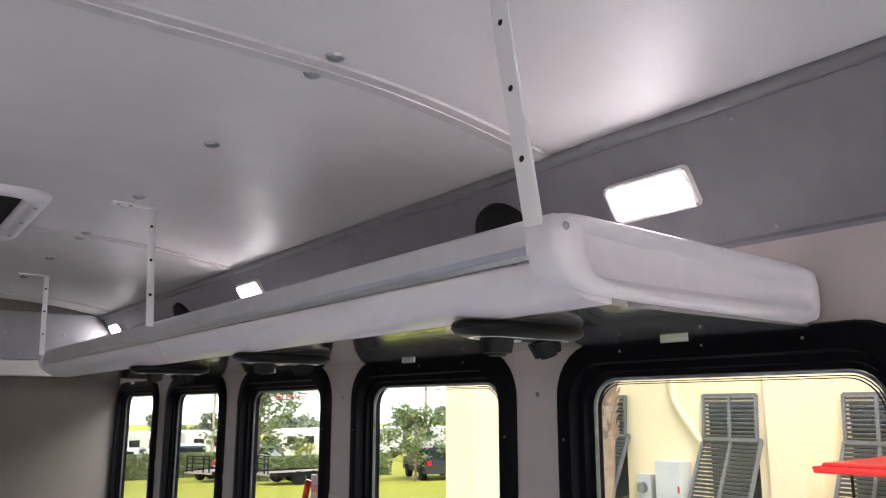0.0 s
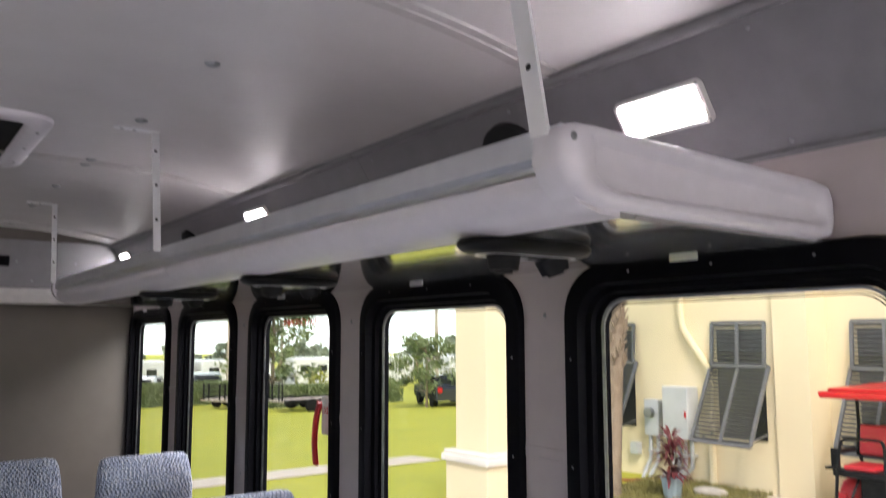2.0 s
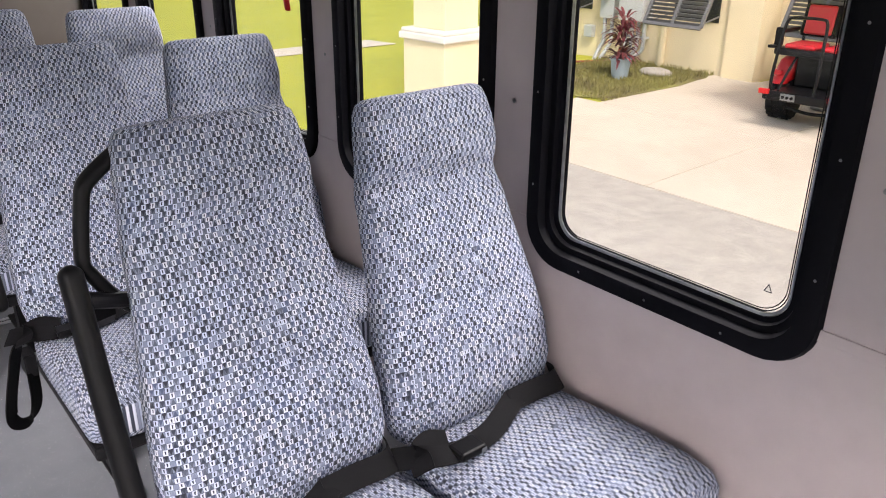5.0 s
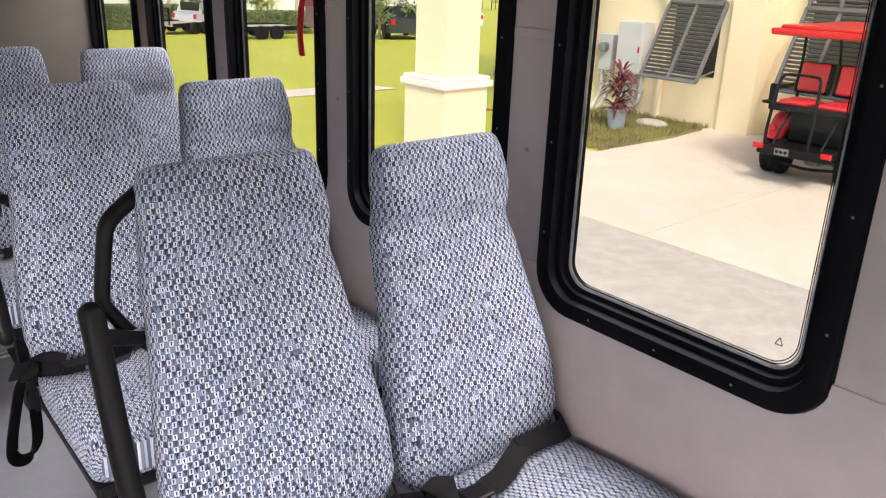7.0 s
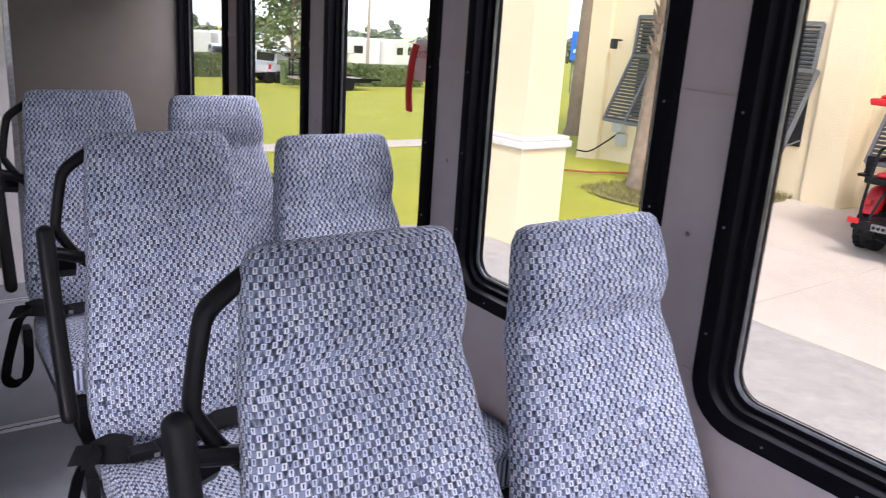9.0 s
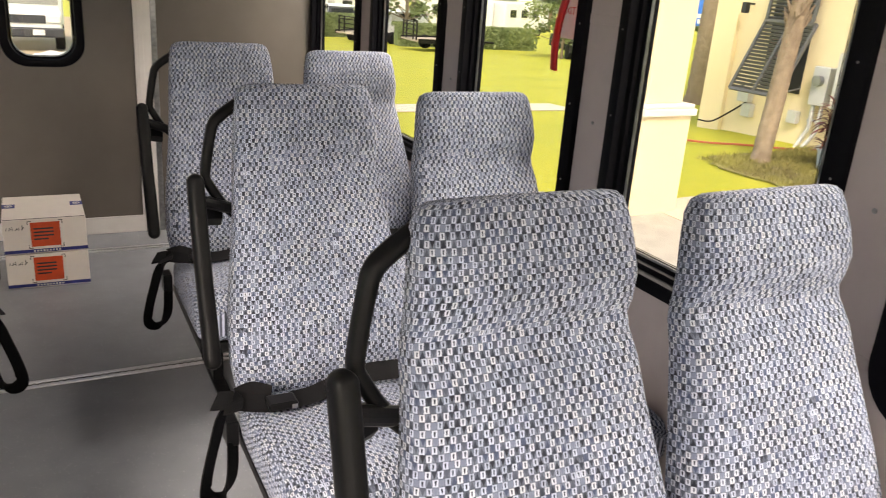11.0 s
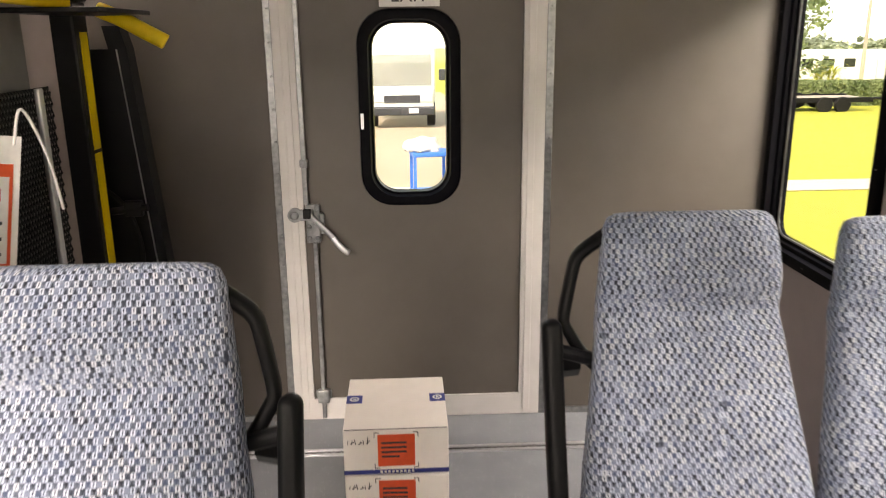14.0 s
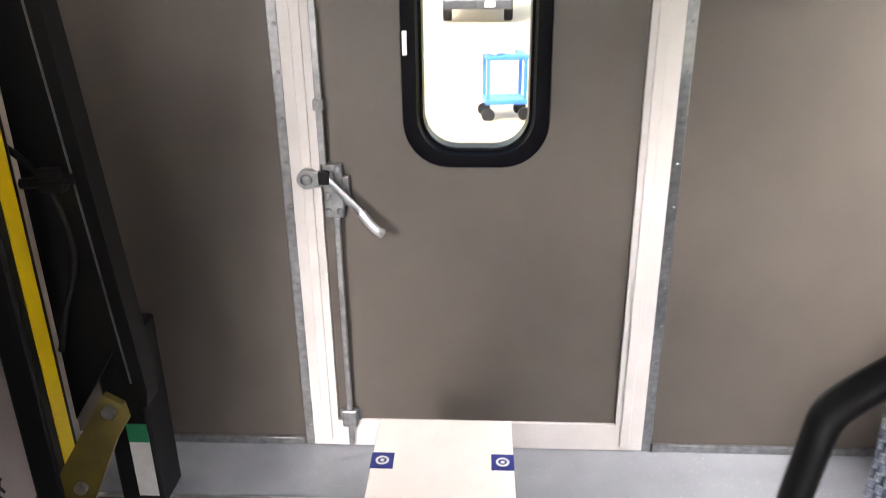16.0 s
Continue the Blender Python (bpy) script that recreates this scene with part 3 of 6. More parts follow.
def cove_lamp(y, side, s=0.112):
    lamp = thing("cove_lamp", "lit white rectangular LED lamp on the charcoal cove", "ceiling lamp", group="cove lamps")
    u, d, n = Vector((0, 1, 0)), Vector((side * CD.x, 0, CD.z)), Vector((side * CN.x, 0, CN.z))
    c = cove_point(y, s, 0.0, side)
    m = Matrix((u, d, n)).transposed().to_4x4()
    m.translation = c
    part("bezel", ring_frame([(0.088, 0.037, 0.012, 0.002), (0.086, 0.035, 0.011, 0.013), (0.079, 0.029, 0.009, 0.013), (0.078, 0.028, 0.009, 0.002)], m), WHITE, lamp, "white bezel", 40)
    part("diffuser", pane_mesh(0.079, 0.029, 0.009, 0.004, m, 0.010), LAMP, lamp, "glowing diffuser")
    for a in (-0.082, 0.082):
        for b in (-0.031, 0.031):
            screw(lamp, m @ Vector((a, b, 0.0125)), n, 0.5)
    return lamp


for y in (-2.35, -0.77, 0.838, 2.46, 4.10):
    cove_lamp(y, 1, 0.085 if y > 2 else 0.112)
    cove_lamp(y, -1)


def speaker(y, side):
    sp = thing("speaker", "round black loudspeaker grille on the cove", "speaker", group="cove speakers")
    u, d, n = Vector((0, 1, 0)), Vector((side * CD.x, 0, CD.z)), Vector((side * CN.x, 0, CN.z))
    m = Matrix((u, d, n)).transposed().to_4x4()
    m.translation = cove_point(y, 0.125, 0.003, side)
    bm = bmesh.new()
    rings = []
    for r, h in ((0.082, 0.0), (0.080, 0.012), (0.068, 0.016), (0.045, 0.020), (0.02, 0.022)):
        rings.append([bm.verts.new(m @ Vector((r * math.cos(a * math.pi / 16), r * math.sin(a * math.pi / 16), h))) for a in range(32)])
    for a, b in zip(rings, rings[1:]):
        for k in range(32):
            bm.faces.new((a[k], a[(k + 1) % 32], b[(k + 1) % 32], b[k]))
    bm.faces.new(rings[-1])
    bmesh.ops.recalc_face_normals(bm, faces=bm.faces[:])
    part("grille", bm, RUBBER, sp, smooth=40)
    return sp


speaker(1.21, 1)
speaker(3.15, 1)

# header over the rear door
hdr = thing("trim_header", "grey panel and pale ledge over the rear door", "trim", kind="structure")
part("panel", boxm(-XW + 0.001, XW - 0.001, YR - 0.035, YR - 0.0005, 1.665, ZC - 0.06, bevel=0.003), COVE, hdr)
part("ledge", boxm(-XW + 0.001, XW - 0.001, YR - 0.05, YR - 0.0005, 1.588, 1.664, bevel=0.006), SEAM, hdr, "pale ledge")
for k in range(8):
    screw(hdr, (-0.9 + 0.26 * k, YR - 0.035, 1.70), (0, -1, 0), 1.0)
    screw(hdr, (-0.97 + 0.26 * k, YR - 0.035, 1.79), (0, -1, 0), 1.0)
part("light_cover", boxm(0.46, 0.56, YR - 0.05, YR - 0.036, 1.765, 1.815, bevel=0.006), BLACK, hdr, "small black cover")

# ---------------------------------------------------------------- rear door
door = thing("door_1", "closed taupe rear emergency door with white frame", "door", kind="structure")
bm = bmesh.new()
PX0, PX1, PZ0 = -0.420, 0.308, 0.083
for a in ((DX0, PX0, 0.004, DZ), (PX1, DX1, 0.004, DZ), (PX0, PX1, 0.004, PZ0)):
    block(bm, a[0], a[1], YR - 0.012, YR + 0.05, a[2], a[3])
part("frame", bm, WHITE, door, "white enamelled frame")
for x in (PX0 - 0.030, PX1 + 0.026):
    part("ridge", boxm(x - 0.012, x + 0.012, YR - 0.017, YR - 0.0125, 0.02, DZ - 0.005, bevel=0.002), WHITE, door)
RWX, RWZ, RWW, RWH = -0.060, 1.094, 0.165, 0.315
bm = bmesh.new()
hx0, hx1, hz0, hz1 = RWX - RWW + 0.03, RWX + RWW - 0.03, RWZ - RWH + 0.03, RWZ + RWH - 0.03
for a in ((PX0 + 0.001, hx0, PZ0 + 0.001, DZ), (hx1, PX1 - 0.001, PZ0 + 0.001, DZ), (hx0, hx1, PZ0 + 0.001, hz0), (hx0, hx1, hz1, DZ)):
    block(bm, a[0], a[1], YR - 0.004, YR + 0.04, a[2], a[3])
part("door_panel", bm, REAR, door, "taupe vinyl door panel")
rm = Matrix(((1, 0, 0, RWX), (0, 0, 1, YR - 0.004), (0, 1, 0, RWZ), (0, 0, 0, 1)))
dw = part("window_frame", ring_frame([(RWW, RWH, 0.105, 0.0), (RWW - 0.003, RWH - 0.003, 0.103, -0.014), (RWW - 0.012, RWH - 0.012, 0.098, -0.017), (RWW - 0.034, RWH - 0.032, 0.088, -0.015), (RWW - 0.039, RWH - 0.037, 0.084, 0.004),
          (RWW - 0.046, RWH - 0.044, 0.077, 0.006), (RWW - 0.048, RWH - 0.046, 0.075, 0.044), (RWW - 0.029, RWH - 0.029, 0.09, 0.044)], rm), BLACK, door, "black rubber window frame", 40)
rp = part("pane", pane_mesh(RWW - 0.044, RWH - 0.042, 0.07, 0.030, rm), GLASS, door)
rp.visible_shadow = False
part("tag", boxm(RWX - RWW + 0.006, RWX - RWW + 0.016, YR - 0.023, YR - 0.0215, 1.035, 1.085), ALU, door, "small silver tag")

part("exit_sign", boxm(-0.150, 0.040, YR - 0.0065, YR - 0.0042, 1.413, 1.480, bevel=0.0005), PAPER, door, "white exit sign")
words("EXIT", 0.058, Matrix.Translation((-0.055, YR - 0.0067, 1.445)) @ pose(0, 0, 0, 90), INK, "lettering", door)

# galvanised strips with rivets on both sides of the door
for x0, x1 in ((DX0 - 0.024, DX0 - 0.001), (DX1 + 0.001, DX1 + 0.026)):
    st = part("edge_strip", boxm(x0, x1, YR - 0.008, YR - 0.0005, 0.0, DZ - 0.014, bevel=0.002), STEEL, door, "galvanised edge strip")
    for k in range(15):
        screw(door, ((x0 + x1) / 2 + 0.003, YR - 0.008, 0.06 + 0.104 * k), (0, -1, 0), 0.8, "rivet")
base = thing("baseboard", "thin galvanised strip along the foot of the rear wall", "trim", kind="structure")
for x0, x1 in ((-XW + 0.002, DX0 - 0.026), (DX1 + 0.028, XW - 0.002)):
    part("strip", boxm(x0, x1, YR - 0.012, YR - 0.0005, 0.0, 0.022, bevel=0.002), STEEL, base)
    for k in range(6):
        screw(base, (x0 + (x1 - x0) * (k + 0.5) / 6, YR - 0.012, 0.012), (0, -1, 0), 0.55)

# latch: plate, cam, bent lever with a bright grip, upper and lower rods with guides
yl = YR - 0.02
part("latch_plate", boxm(-0.412, -0.366, yl - 0.006, yl + 0.014, 0.66, 0.79, bevel=0.003), STEEL, door, "zinc latch plate")
bm = rodm((-0.447, yl - 0.018, 0.757), (-0.447, yl + 0.006, 0.757), 0.023, seg=20)
block(bm, -0.447, -0.385, yl - 0.016, yl - 0.004, 0.738, 0.776, bevel=0.004)
part("latch_cam", bm, STEEL, door, "rounded zinc cam")
lever = bmesh.new()
tube(lever, [(-0.405, yl - 0.022, 0.767), (-0.385, yl - 0.026, 0.747), (-0.335, yl - 0.03, 0.697), (-0.315, yl - 0.034, 0.676)], 0.009, 0.004, side=(0.7, 0, 0.7))
part("lever", lever, STEEL, door, "zinc lever", 40)
grip = bmesh.new()
tube(grip, smooth_path([(-0.322, yl - 0.036, 0.684), (-0.304, yl - 0.042, 0.662), (-0.284, yl - 0.044, 0.642), (-0.272, yl - 0.040, 0.634)]), 0.0105, 0.008, side=(0.7, 0, 0.7))
part("grip", grip, ALU, door, "bright polished grip", 40)
for x, z, k in ((-0.403, 0.675, 1.6), (-0.375, 0.675, 1.6), (-0.403, 0.715, 1.6), (-0.375, 0.780, 1.6), (-0.447, 0.757, 2.4), (-0.405, 0.762, 2.0)):
    screw(door, (x, yl - (0.018 if z > 0.75 and x < -0.38 else 0.006), z), (0, -1, 0), k, "bolt")
part("pivot_block", boxm(-0.418, -0.392, yl - 0.030, yl - 0.017, 0.748, 0.780, bevel=0.003), RUBBER, door, "dark pivot block")
part("catch_plate", boxm(-0.372, -0.352, yl - 0.004, yl + 0.012, 0.690, 0.760, bevel=0.002), STEEL, door)
part("rod", boxm(-0.417, -0.401, yl - 0.008, yl + 0.004, 0.79, DZ - 0.012, bevel=0.002), STEEL, door)
part("rod", boxm(-0.392, -0.378, yl - 0.008, yl + 0.004, 0.015, 0.66, bevel=0.002), STEEL, door)
bm = boxm(-0.405, -0.365, yl - 0.014, yl + 0.008, 0.075, 0.125, bevel=0.004)
block(bm, -0.412, -0.358, yl + 0.006, yl + 0.010, 0.085, 0.118, bevel=0.001)
part("rod_guide", bm, STEEL, door)
part("rod_guide", boxm(-0.422, -0.396, yl - 0.012, yl + 0.008, 0.915, 0.94, bevel=0.003), STEEL, door)

# aluminium tracks across the floor
for y in (2.828, 4.026):
    tr = thing("floor_track", "pale aluminium tie-down track set across the dark floor", "floor track", group="floor tracks")
    bm = bmesh.new()
    for a, b in ((-0.021, -0.007), (0.007, 0.021)):
        block(bm, -XW + 0.005, XW - 0.005, y + a, y + b, 0.0, 0.006, bevel=0.0015)
    part("rail", bm, ALU, tr)
    bm = bmesh.new()
    for k in range(88):
        x = -XW + 0.03 + k * 0.0248
        block(bm, x, x + 0.011, y - 0.0068, y + 0.0068, 0.0, 0.004)
    part("teeth", bm, STEEL, tr)
    part("groove", boxm(-XW + 0.006, XW - 0.006, y - 0.0065, y + 0.0065, 0.0, 0.0015), RUBBER, tr)


# ---------------------------------------------------------------- overhead shelf
shelf = thing("luggage_rack", "aluminium and grey plastic overhead rack along the window wall", "luggage rack")
SY0, SY1 = 0.612, 3.40
front = [(0.620, 1.652), (0.616, 1.648), (0.614, 1.620), (0.620, 1.614), (0.626, 1.614), (0.628, 1.608), (0.621, 1.602), (0.621, 1.592), (0.630, 1.580), (0.648, 1.568), (0.673, 1.561), (0.708, 1.559), (0.708, 1.563), (0.648, 1.580), (0.638, 1.630), (0.648, 1.652)]


def extrude_y(prof, y0, y1):
    bm = bmesh.new()
    A = [bm.verts.new((x, y0, z)) for x, z in prof]
    B = [bm.verts.new((x, y1, z)) for x, z in prof]
    k = len(prof)
    for j in range(k):
        bm.faces.new((A[j], A[(j + 1) % k], B[(j + 1) % k], B[j]))
    bm.faces.new(A)
    bm.faces.new(B[::-1])
    bmesh.ops.recalc_face_normals(bm, faces=bm.faces[:])
    return bm


part("front_rail", extrude_y([p for p in front[:6]] + [(0.646, 1.608), (0.646, 1.652)], SY0, SY1), ALU, shelf, "satin aluminium front rail", 30)
for a, b in ((SY0, 1.98), (1.983, SY1)):
    part("nose", extrude_y([(0.630, 1.6075)] + front[6:12] + [(0.708, 1.568), (0.67, 1.572), (0.647, 1.59), (0.640, 1.6075)], a, b), PLASTIC, shelf, "rounded grey plastic nose", 40)
part("underside", boxm(0.7085, XW - 0.003, SY0, SY1, 1.558, 1.566), GLOSS, shelf, "glossy grey underside")
part("deck", boxm(0.648, XW - 0.003, SY0, SY1, 1.570, 1.580), PLASTIC, shelf)


def end_cap(y, way):
    """Moulded end cap: a thick rounded rim round a sunk panel."""
    out = [(0.616, 1.678), (0.612, 1.660), (0.611, 1.632), (0.614, 1.624), (0.619, 1.606), (0.636, 1.585), (0.672, 1.571), (0.76, 1.566), (1.09, 1.556), (1.112, 1.560), (1.118, 1.575), (1.117, 1.605), (1.108, 1.622), (1.07, 1.630), (0.66, 1.684), (0.63, 1.686)]
    top = [(0.655, 1.667), (0.655, 1.660), (0.656, 1.635), (0.657, 1.622), (0.660, 1.610), (0.672, 1.596), (0.69, 1.589), (0.77, 1.584), (1.075, 1.572), (1.092, 1.575), (1.097, 1.583), (1.096, 1.598), (1.090, 1.607), (1.06, 1.613), (0.68, 1.666), (0.662, 1.669)]
    low = [(0.664, 1.659), (0.664, 1.655), (0.665, 1.635), (0.666, 1.624), (0.668, 1.614), (0.678, 1.603), (0.695, 1.597), (0.77, 1.592), (1.072, 1.580), (1.083, 1.582), (1.087, 1.586), (1.086, 1.594), (1.082, 1.599), (1.055, 1.605), (0.68, 1.657), (0.668, 1.660)]

    def fitted(o):
        done = []
        for x, z in o:
            t = (x - 0.611) / 0.507
            lo, hi = 1.566 - 0.010 * t, 1.686 - 0.056 * t
            done.append((0.606 + (x - 0.611) * 1.045, 1.562 + (z - lo) / (hi - lo) * 0.088))
        return done

    out, top, low = fitted(out), fitted(top), fitted(low)

    def lerp(a, b, t):
        return [(p[0] + (q[0] - p[0]) * t, p[1] + (q[1] - p[1]) * t) for p, q in zip(a, b)]

    bm = bmesh.new()
    R = [[bm.verts.new((x, y + way * d, z)) for x, z in o] for o, d in ((out, -0.03), (out, 0.004), (lerp(out, top, 0.10), 0.013), (lerp(out, top, 0.32), 0.019), (lerp(out, top, 0.75), 0.020), (top, 0.017), (lerp(top, low, 0.5), 0.008), (low, 0.003))]
    k = len(out)
    for a, b in zip(R, R[1:]):
        for j in range(k):
            bm.faces.new((a[j], a[(j + 1) % k], b[(j + 1) % k], b[j]))
    bm.faces.new(R[-1])
    bm.faces.new(R[0][::-1])
    bmesh.ops.recalc_face_normals(bm, faces=bm.faces[:])
    return part("end_cap", bm, PLASTIC, shelf, "moulded grey end cap with a sunk panel", 50)


end_cap(SY0, -1)
end_cap(SY1, 1)
screw(shelf, (0.619, SY0 - 0.0195, 1.634), (0, -1, 0), 0.8)
screw(shelf, (0.86, SY0 + 0.05, 1.581), (0, 0, 1), 0.9)


def rack_hanger(y, slant=0.0, turned=False):
    h = thing("rack_hanger", "flat aluminium hanger bar between ceiling and rack", "bracket", group="rack hangers")
    bm = bmesh.new()
    w = 0.0135
    prof = [(0.5140, 1.9505), (0.6040, 1.9505), (0.6085, 1.9460), (0.6085, 1.6400), (0.6130, 1.6400), (0.6130, 1.9485), (0.6080, 1.9545), (0.5140, 1.9545)]
    bm2 = extrude_y(prof, y - w, y + w)
    for v in bm2.verts:
        v.co.y += slant * (1.95 - v.co.z) / 0.3
    if turned:
        bm2.free()
        bm2 = boxm(0.508, 0.618, y - w, y + w, 1.9500, 1.9545, bevel=0.001)
        lower = block(bm2, 0.599, 0.617, y - 0.003, y + 0.003, 1.640, 1.9495, bevel=0.001)
        for v in lower:
            v.co.y += slant * (1.95 - v.co.z) / 0.3
    part("bar", bm2, SATIN, h)
    bm.free()
    for z in (1.72, 1.81, 1.90):
        if turned:
            part("hole", rodm((0.607, y - 0.0031 + slant * (1.95 - z) / 0.3, z), (0.607, y - 0.0036 + slant * (1.95 - z) / 0.3, z), 0.004, seg=10), RUBBER, h, "dark bolt hole")
            continue
        part("hole", rodm((0.6078, y + slant * (1.95 - z) / 0.3, z), (0.6084, y + slant * (1.95 - z) / 0.3, z), 0.004, seg=10), RUBBER, h, "dark bolt hole")
    for x in (0.525, 0.555):
        screw(h, (x, y, 1.9503), (0, 0, -1), 0.9)
    return h


for y, s in ((0.690, -0.055), (2.06, -0.05), (3.42, -0.05)):
    rack_hanger(y, s, y > 1)


def reading_light(x, y):
    r = thing("reading_light", "black oval twin reading light and vent pod under the rack", "reading light", group="reading lights", place=pose(x, y, 1.5575))
    bm = bmesh.new()
    rings = []
    for s, z in ((0.96, 0.0), (1.0, -0.004), (1.0, -0.010), (0.93, -0.016), (0.80, -0.020)):
        rings.append([Vector((math.copysign(abs(math.cos(a)) ** 0.7, math.cos(a)) * 0.112 * s, math.copysign(abs(math.sin(a)) ** 0.8, math.sin(a)) * 0.045 * (s if s > 0.9 else s * 0.95), z)) for a in [2 * math.pi * k / 32 for k in range(32)]])
    bm.free()
    part("body", lofted(rings), PAD, r, "glossy black oval body", 40)
    for dx, tilt in ((-0.042, (0.0, 0.0)), (0.045, (0.35, -0.1))):
        c = Vector((dx, 0, -0.018))
        d = Vector((tilt[0], tilt[1], -1)).normalized()
        bm = rodm(c, c + d * 0.022, 0.024, 0.020, seg=20)
        rod(bm, c + d * 0.022, c + d * 0.026, 0.013, 0.012, seg=16)
        part("nozzle", bm, RUBBER, r, "black swivel nozzle", 40)
    part("lens", rodm((0.0, 0.012, -0.0195), (0.0, 0.012, -0.0225), 0.010, seg=16), ALU, r, "small clear lens")
    part("bezel", ring_frame([(0.088, 0.030, 0.029, -0.0165), (0.084, 0.027, 0.026, -0.0205), (0.078, 0.022, 0.021, -0.0205), (0.078, 0.022, 0.021, -0.0165)], Matrix.Identity(4)), ALU, r, "thin bright trim ring")
    return r


for x, y in ((0.775, 0.84), (0.785, 1.62), (0.765, 2.32)):
    reading_light(x, y)

# small silver catches over the windows
for i, y in enumerate(WIN_Y):
    if y > 0:
        c = thing("window_catch", "small silver label tab above a window frame", "label", group="window catches")
        part("tab", boxm(XW - 0.0195, XW - 0.0165, y + 0.015, y + 0.070, WZ + WH - 0.014, WZ + WH - 0.001, bevel=0.001), ALU, c)

# roof hatch
hatch = thing("roof_hatch", "white moulded roof hatch surround with a dark opening", "roof hatch")
hm = Matrix(((1, 0, 0, 0.05), (0, -1, 0, 2.38), (0, 0, -1, ZC), (0, 0, 0, 1)))
part("surround", ring_frame([(0.33, 0.33, 0.07, 0.0), (0.33, 0.33, 0.07, 0.010), (0.322, 0.322, 0.066, 0.017), (0.288, 0.288, 0.056, 0.018), (0.276, 0.276, 0.05, 0.012), (0.272, 0.272, 0.05, 0.0005)], hm), PLASTIC, hatch, "white plastic surround", 50)
# Flat dark sheet paints the shaded hatch recess; the ceiling has no hole.
part("cover", pane_mesh(0.2715, 0.2715, 0.05, 0.0006, hm, 0.003), RUBBER, hatch, "dark sheet painted for the shaded hatch recess")
part("dome", lofted([[hm @ Vector((s * 0.15 * math.cos(a), s * 0.15 * math.sin(a), h)) for a in [2 * math.pi * k / 28 for k in range(28)]] for s, h in ((1, 0.0072), (0.97, 0.02), (0.8, 0.032), (0.4, 0.038), (0.05, 0.039))]), WHITE, hatch, "white round vent dome", 60)
part("handle", boxm(0.17, 0.215, 2.29, 2.39, ZC - 0.022, ZC - 0.0034, bevel=0.006), PAD, hatch, "black handle")
for s in (-1, 1):
    for t_ in (-0.2, 0.0, 0.2):
        screw(hatch, (0.05 + s * 0.305, 2.38 + t_, ZC - 0.0178), (0, 0, -1), 0.9)


# ---------------------------------------------------------------- passenger seats
def superring(xc, yc, z, w, t, lean, n=32, e=0.42):
    """One ring round a back: half width w, thickness t, leaning by lean (dy/dz)."""
    out = []
    for k in range(n):
        a = 2 * math.pi * k / n
        c, s = math.cos(a), math.sin(a)
        px = math.copysign(abs(c) ** e, c) * w
        py = math.copysign(abs(s) ** (e + 0.15), s) * t / 2
        out.append(Vector((xc + px, yc + py, z - py * lean)))
    return out


BACK = [  # height, front face, half width, thickness
    (0.335, 0.115, 0.168, 0.050), (0.342, 0.095, 0.189, 0.080), (0.362, 0.085, 0.203, 0.100), (0.420, 0.083, 0.213, 0.112), (0.500, 0.100, 0.212, 0.115), (0.580, 0.130, 0.204, 0.110), (0.660, 0.163, 0.192, 0.102), (0.730, 0.192, 0.182, 0.096),
    (0.790, 0.216, 0.1755, 0.090), (0.828, 0.243, 0.172, 0.077), (0.850, 0.251, 0.171, 0.070), (0.872, 0.243, 0.1705, 0.078), (0.910, 0.236, 0.168, 0.089), (0.960, 0.249, 0.164, 0.084), (0.998, 0.266, 0.159, 0.070), (1.017, 0.276, 0.152, 0.056), (1.026, 0.284, 0.140, 0.036), (1.030, 0.290, 0.120, 0.014)]


def backrest(xc, dz=0.0, wide=1.0):
    rings = []
    for i, (z, y, w, t) in enumerate(BACK):
        a, b = BACK[max(i - 1, 0)], BACK[min(i + 1, len(BACK) - 1)]
        lean = 0.30 if 2 < i < 13 else 0.15
        rings.append(superring(xc, y + t / 2, z - dz * (z - 0.33) / 0.69, w * wide, t, lean))
    return lofted(rings)


def cushion(xc, w=0.212):
    rings = []
    prof = [(-0.350, 0.275, 0.345, 0.9), (-0.345, 0.262, 0.362, 0.965), (-0.325, 0.252, 0.380, 1.0), (-0.27, 0.248, 0.389, 1.0), (-0.15, 0.248, 0.384, 1.0), (-0.03, 0.248, 0.372, 1.0), (0.06, 0.252, 0.362, 0.99), (0.11, 0.262, 0.354, 0.96), (0.12, 0.275, 0.34, 0.9)]
    for y, z0, z1, s in prof:
        ring = []
        for k in range(32):
            a = 2 * math.pi * k / 32
            c, q = math.cos(a), math.sin(a)
            ring.append(Vector((xc + math.copysign(abs(c) ** 0.34, c) * w * s, y, (z0 + z1) / 2 + math.copysign(abs(q) ** 0.5, q) * (z1 - z0) / 2)))
        rings.append(ring)
    bm = lofted(rings)
    lay = bm.loops.layers.uv["UVMap"]
    for f in bm.faces:
        if abs(f.normal.z) > 0.6:
            for lp in f.loops:
                lp[lay].uv = (lp.vert.co.x, lp.vert.co.y)
    return bm


